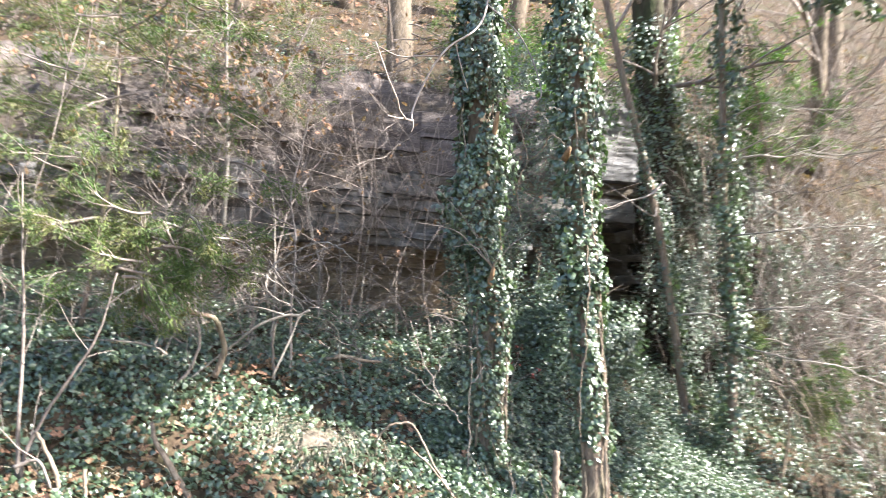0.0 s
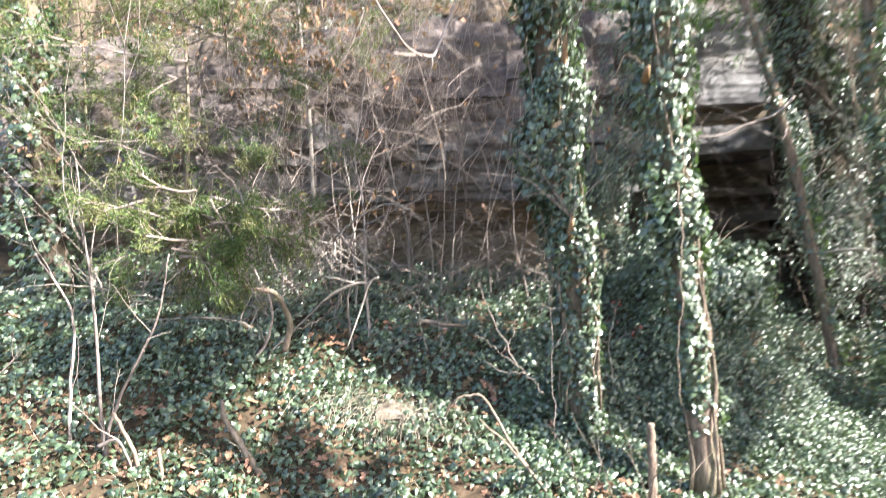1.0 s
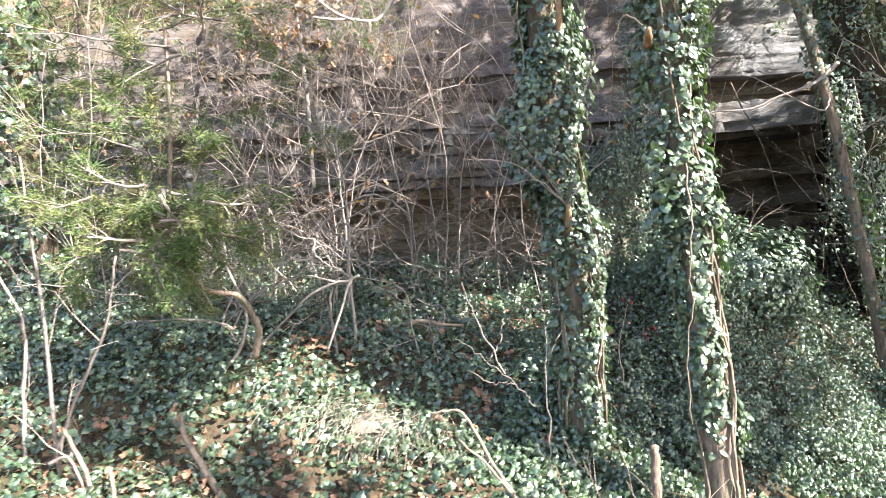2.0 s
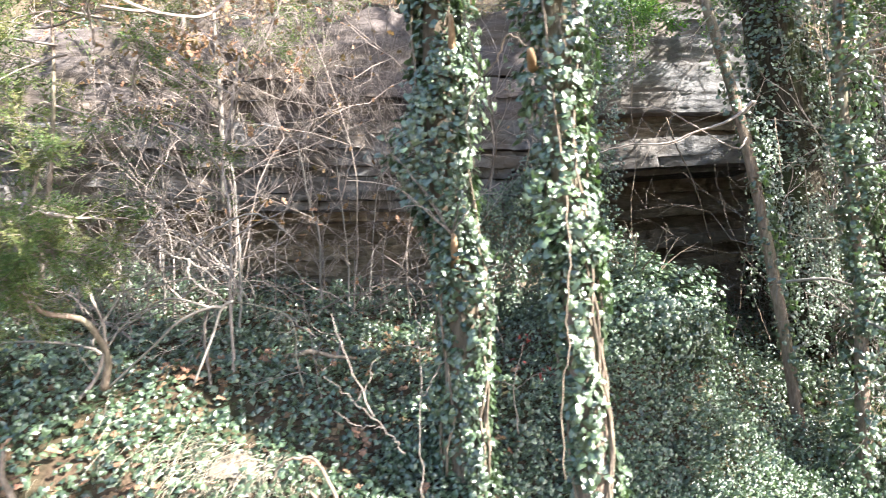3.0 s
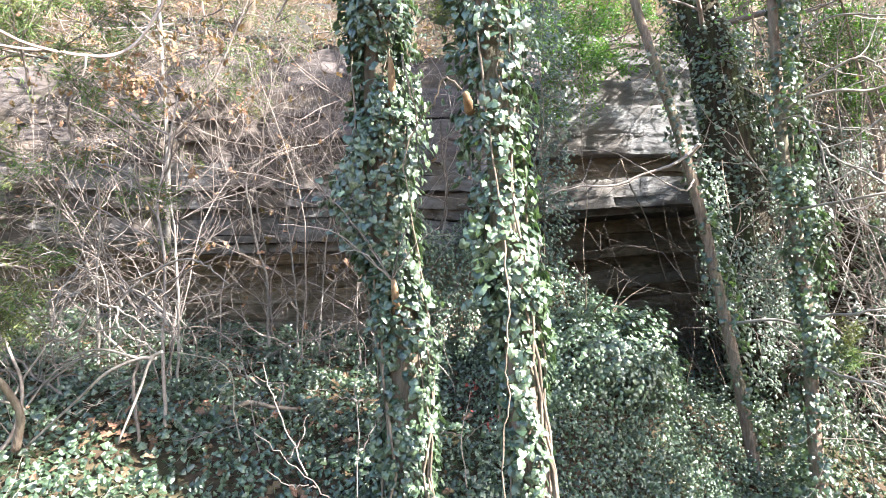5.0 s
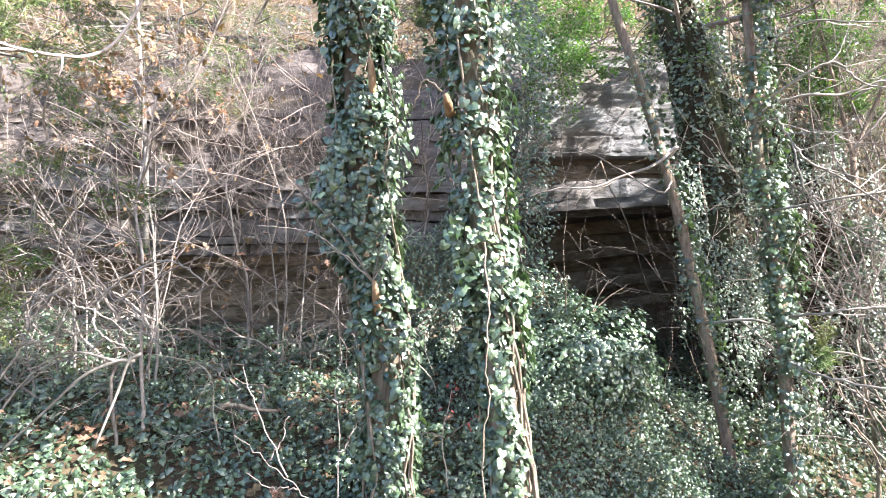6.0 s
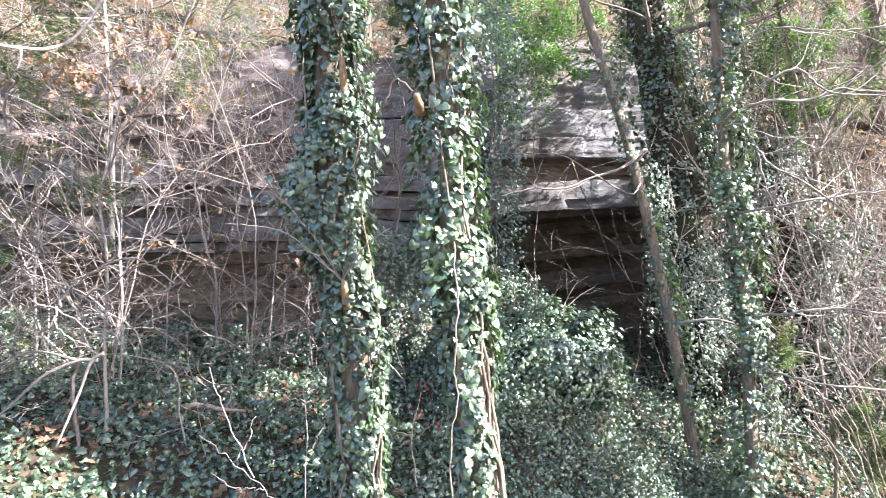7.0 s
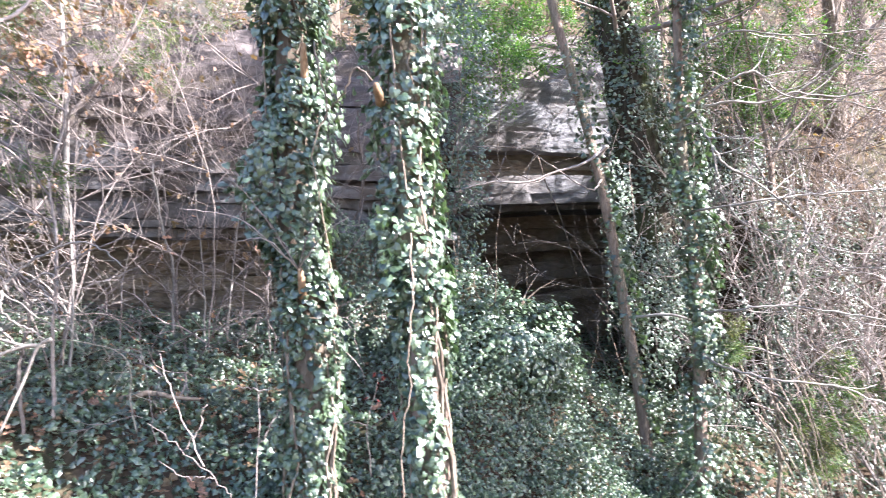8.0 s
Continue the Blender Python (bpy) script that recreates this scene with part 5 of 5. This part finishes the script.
def ivy_carpet(label, x0, x1, y0, y1, n, rng, size=0.052, gaps=-0.25, parts_n=0, near=(0, 0, 0, 0), fluff=0.13):
    t = thing("ground_ivy", ((x0 + x1) / 2, (y0 + y1) / 2, ground_z((x0 + x1) / 2, (y0 + y1) / 2)), label, "ivy", kind="stuff")
    at, nor, tip, siz = [], [], [], []
    seed = rng.uniform(0, 99)
    while len(at) < n:
        x, y = rng.uniform(x0, x1), rng.uniform(y0, y1)
        w = ground_normal(x, y)
        if noise.noise(Vector((x * 1.7 + seed, y * 1.7, 0))) < gaps and rng.random() < 0.85:
            continue
        for _ in range(max(1, int(1 / max(w.z, 0.2)))):
            p = Vector((x, y, ground_z(x, y))) + w * rng.uniform(0.01, fluff) * max(0.1, 0.5 + 1.4 * noise.noise(Vector((x * 3.5 + seed, y * 3.5, 5)))) + rand_dir(rng) * 0.03
            at.append(p)
            nor.append(w * 0.5 + Vector((-0.1, -0.3, 0.25)) + rand_dir(rng) * 0.85)
            tip.append(Vector((0, -0.5, -0.5)) + rand_dir(rng))
            siz.append(size * rng.uniform(0.6, 1.3))
    at, nor, tip, siz = np.array(at), np.array(nor), np.array(tip), np.array(siz)
    a, b, c, d = near
    pick = [i for i in range(len(at)) if a < at[i, 0] < b and c < at[i, 1] < d][:parts_n]
    rest = np.setdiff1d(np.arange(len(at)), pick)
    leaf_parts("ivy_leaf", IVY_MESH, t, at[pick], nor[pick], tip[pick], siz[pick])
    g = Geo()
    leaves(g, SMALL_IVY if y0 >= 5 else IVY_SHAPE, at[rest], nor[rest], tip[rest], siz[rest])
    part("ivy_foliage", g, IVY, t, smooth=False, kind="stuff")


def ivy_curtain(label, x0, x1, z0, z1, y, bulge, n, rng, size=0.05, slope=0.0, gaps=-0.2):
    """Ivy that hangs over a steep face."""
    t = thing("hanging_ivy", ((x0 + x1) / 2, y, z0), label, "ivy", kind="stuff")
    at, nor, tip, siz = [], [], [], []
    seed = rng.uniform(0, 99)
    for _ in range(n):
        x, z = rng.uniform(x0, x1), rng.uniform(z0, z1)
        k = noise.noise(Vector((x * 3.2 + seed, z * 0.9, 0))) + 0.4 * noise.noise(Vector((x * 9, z * 2.5 + seed, 0)))
        if k < gaps or z > z1 - 0.45 * (0.5 + noise.noise(Vector((x * 2.6, seed, 3)))) * min(1, z1 - z0) - 0.15 * rng.random():
            continue
        edge = min(x - x0, x1 - x) / (0.12 + 0.3 * abs(noise.noise(Vector((seed, z * 2.2, 9)))))
        if edge < rng.random():
            continue
        at.append(Vector((x, y + slope * (z - z0) - bulge * (0.5 + k) * rng.uniform(0.4, 1), z)))
        nor.append(Vector((0, -0.6, 0.3)) + SUN * 0.4 + rand_dir(rng) * 0.6)
        tip.append(Vector((0, -0.2, -1)) + rand_dir(rng) * 0.7)
        siz.append(size * rng.uniform(0.6, 1.25))
    g = Geo()
    leaves(g, SMALL_IVY, np.array(at), np.array(nor), np.array(tip), siz)
    part("ivy_foliage", g, IVY, t, smooth=False, kind="stuff")
    for _ in range(int((x1 - x0) * 8)):
        x = rng.uniform(x0, x1)
        g2 = Geo()
        top, low = z1 - rng.uniform(-0.1, 0.7) * (z1 - z0) * 0.6, z0 + rng.uniform(-0.05, 0.5) * (z1 - z0) * 0.5
        pts = [(x + rng.uniform(-0.06, 0.06), y + slope * (top - z0) + 0.15, top + 0.05)]
        for z in np.linspace(top, low, 7):
            x += rng.uniform(-0.07, 0.07)
            pts.append((x, y + slope * (z - z0) - bulge * rng.uniform(0.1, 0.7), z))
        stick(g2, pts, 0.0042, 0.002, rng, 4, 30, 0.004)
        part("vine_stem", g2, VINE, t)


def ivy_mound(label, centre, radii, n, rng, size):
    """Ivy leaves heaped over a mound, in uneven tiers."""
    t = thing("ivy_mound", (centre[0], centre[1], ground_z(centre[0], centre[1])), label, "ivy", kind="stuff")
    at, nor, tip, siz = [], [], [], []
    seed = rng.uniform(0, 99)
    for _ in range(n):
        d = rand_dir(rng)
        k = 1 + 0.35 * noise.noise(d * 2.2 + Vector((seed, 0, 0))) + 0.15 * noise.noise(d * 6 + Vector((0, seed, 0)))
        at.append(Vector(centre) + Vector((d.x * radii[0], d.y * radii[1], d.z * radii[2])) * k * rng.uniform(0.8, 1.04))
        nor.append(d * 0.7 + Vector((0, -0.1, 0.6)) + rand_dir(rng) * 0.6)
        tip.append(Vector((0, -0.3, -0.7)) + d * 0.4 + rand_dir(rng) * 0.6)
        siz.append(size * rng.uniform(0.55, 1.25))
    g = Geo()
    leaves(g, IVY_SHAPE, np.array(at), np.array(nor), np.array(tip), siz)
    part("ivy_foliage", g, IVY, t, smooth=False, kind="stuff")
    for _ in range(9):
        g2 = Geo()
        a = rng.uniform(0, 6.28)
        grow(g2, (centre[0] + 0.3 * math.cos(a) * radii[0], centre[1] + 0.3 * math.sin(a) * radii[1], ground_z(centre[0], centre[1])), (math.cos(a), math.sin(a), 1.2), radii[2] * 0.7, 0.008, 1, rng, kids=2)
        part("stem", g2, VINE, t)


rng_i = random.Random(71)
ivy_mound("bushy ivy with broad leaves crowning the heap", (1.75, 6.2, 1.02), (0.62, 0.5, 0.46), 7500, rng_i, 0.040)
ivy_carpet("glossy ivy covering the bank with fallen leaves", -4.6, 0.7, 4.15, 7.6, 32000, rng_i, 0.040, gaps=-0.6, fluff=0.15, parts_n=290, near=(-1.8, 0.0, 4.2, 4.75))
ivy_carpet("dark ivy on the ground between the trunks", 0.3, 1.5, 4.3, 7.2, 5500, rng_i, 0.038)
ivy_carpet("thick ivy heaped over rubble below the ledge", 1.0, 3.5, 5.0, 8.2, 36000, rng_i, 0.029, gaps=-0.7, fluff=0.30)
ivy_carpet("ivy climbing the front of the heap", 1.2, 3.0, 5.0, 6.3, 11000, rng_i, 0.031, gaps=-0.9, fluff=0.2)
ivy_carpet("dark ivy on the floor of the undercut", 1.4, 4.6, 8.0, 11.3, 9000, rng_i, 0.05, gaps=-0.6, fluff=0.2)
ivy_carpet("sparkling ivy on the lower slope", 2.9, 6.5, 5.0, 8.4, 19000, rng_i, 0.046, gaps=-0.4)
ivy_carpet("scattered ivy on the slope above the cliff", -6, 6, 8.8, 11.5, 5000, rng_i, 0.055, gaps=0.0)
ivy_carpet("straggling ivy at the near foot of the bank", -4, 3.2, 2.9, 4.5, 15000, rng_i, 0.042, gaps=-0.4)
ivy_carpet("ivy spreading round the trunk bases", 0.2, 4.2, 3.2, 5.4, 15000, rng_i, 0.036, gaps=-0.5)
ivy_curtain("dark ivy and vines draped over the cliff", 0.35, 1.3, 0.8, 2.5, 6.9, 0.4, 8000, rng_i, 0.036, gaps=-0.6)
ivy_curtain("ivy strands hanging at the end of the cliff", 0.95, 1.76, 0.8, 4.5, 7.0, 0.35, 9000, rng_i, 0.036, gaps=-0.5)
ivy_curtain("ivy hanging on the steep bank beside the dark trunk", 3.45, 5.0, 0.0, 3.5, 7.35, 0.55, 9500, rng_i, 0.036, slope=0.38, gaps=-0.1)
ivy_curtain("thin ivy among the twigs of the steep slope", 5.0, 7.6, 0.0, 3.2, 7.4, 0.5, 9000, rng_i, 0.042, slope=0.4, gaps=-0.25)
ivy_curtain("bright ivy trailing beside the leaning tree", 2.8, 3.7, 0.4, 2.85, 7.0, 0.35, 6000, rng_i, 0.035, slope=0.15, gaps=-0.05)
ivy_curtain("dark ivy hanging behind the trunks", 3.25, 5.4, 1.0, 5.0, 9.0, 0.5, 8000, rng_i, 0.054, gaps=-0.35)


# ---- fallen leaves ----
def fallen_leaves():
    rng = random.Random(81)
    spots = [(-1.1, 4.86, 0.22, 46), (-0.45, 5.3, 0.4, 20), (0.1, 4.75, 0.35, 18), (-0.9, 3.95, 0.5, 40), (-1.9, 3.9, 0.4, 20), (-1.5, 3.62, 0.4, 34), (0.95, 3.85, 0.35, 34), (2.2, 4.6, 0.3, 12), (0.75, 5.2, 0.3, 10), (-0.3, 5.9, 0.6, 16), (1.4, 4.6, 0.4, 8), (-1.5, 6.6, 0.8, 20)]
    for cx, cy, s, n in spots:
        for _ in range(n):
            x, y = rng.gauss(cx, s * 0.6), rng.gauss(cy, s * 0.4)
            p = Vector((x, y, ground_z(x, y) + rng.uniform(0.03, 0.10)))
            ob = new("fallen_leaf", OAK_MESH)
            ob.matrix_basis = leaf_matrix(p, Vector((0.1, -0.4, 1)) + rand_dir(rng) * 0.6, rand_dir(rng), rng.uniform(0.05, 0.10))
            tagged(ob, "curled dry orange-brown leaf lying on the ivy", "leaf", "fallen leaves")


fallen_leaves()


def leaf_litter(label, x0, x1, y0, y1, n, seed, size=0.075):
    rng = random.Random(seed)
    at, nor, tip, siz = [], [], [], []
    for _ in range(n):
        x, y = rng.uniform(x0, x1), rng.uniform(y0, y1)
        at.append(Vector((x, y, ground_z(x, y) + rng.uniform(0.005, 0.04))))
        nor.append(ground_normal(x, y) + rand_dir(rng) * 0.6)
        tip.append(rand_dir(rng))
        siz.append(rng.uniform(0.5, 1.3) * size)
    g = Geo()
    leaves(g, OAK_SHAPE, np.array(at), np.array(nor), np.array(tip), siz)
    whole("leaf_litter", g, OAK, label, "leaf litter", kind="stuff", smooth=False)


leaf_litter("dry brown leaves strewn at the foot of the bank", -4, 4, 2.4, 4.05, 2400, 82, 0.055)
leaf_litter("dry brown leaves caught among the bank ivy", -4.5, 0.9, 4.4, 7.4, 420, 83)
leaf_litter("dry brown leaves covering the slope above the cliff", -9, 12, 8.5, 19, 5200, 84, 0.15)


# ---- trees on the slope behind ----
def far_trees():
    rng = random.Random(91)
    for x, y, r in ((-0.3, 9.6, 0.22), (-6.6, 9.2, 0.2), (-3.2, 11, 0.16), (1.9, 12.5, 0.2), (4.6, 11, 0.15), (6.5, 9.5, 0.14), (-1.6, 13, 0.18), (8.5, 12, 0.2), (-9, 12, 0.2), (3.2, 15, 0.2), (6.2, 15, 0.2), (-5, 15, 0.2)):
        z = ground_z(x, y)
        t = thing("bare_tree", (x, y, z), "bare grey-brown tree on the wooded slope", "tree", "slope trees")
        line = trunk(t, [(x, y, z - 0.2), (x + rng.uniform(-0.2, 0.2), y, z + 2.5), (x + rng.uniform(-0.4, 0.4), y, z + 6)], r, r * 0.6, rng, BARK, 10, 14)
        limbs(t, [(line[rng.randint(3, 12)], (rng.uniform(-1, 1), rng.uniform(-1, 0.3), 0.5), rng.uniform(1.5, 3), r * 0.25) for _ in range(6)], rng, TWIG, 3)
    for k in range(20):
        bare_shrub("bare_shrub", rng.uniform(-8, 13), rng.uniform(12.5, 18), 4, rng.uniform(1.8, 3.2), 0.5, rng, label="bare twiggy undergrowth far up the slope", r=0.014)
    for k in range(54):
        x, y = (rng.uniform(-7, 9), rng.uniform(9.2, 12.5)) if k < 26 else (rng.uniform(4, 9.5), rng.uniform(9.0, 12.5))
        bare_shrub("bare_shrub", x, y, 4, rng.uniform(1.0, 2.0), 0.5, rng, label="bare twiggy undergrowth on the slope", leaf_n=14 if k % 3 == 0 else 0)


far_trees()
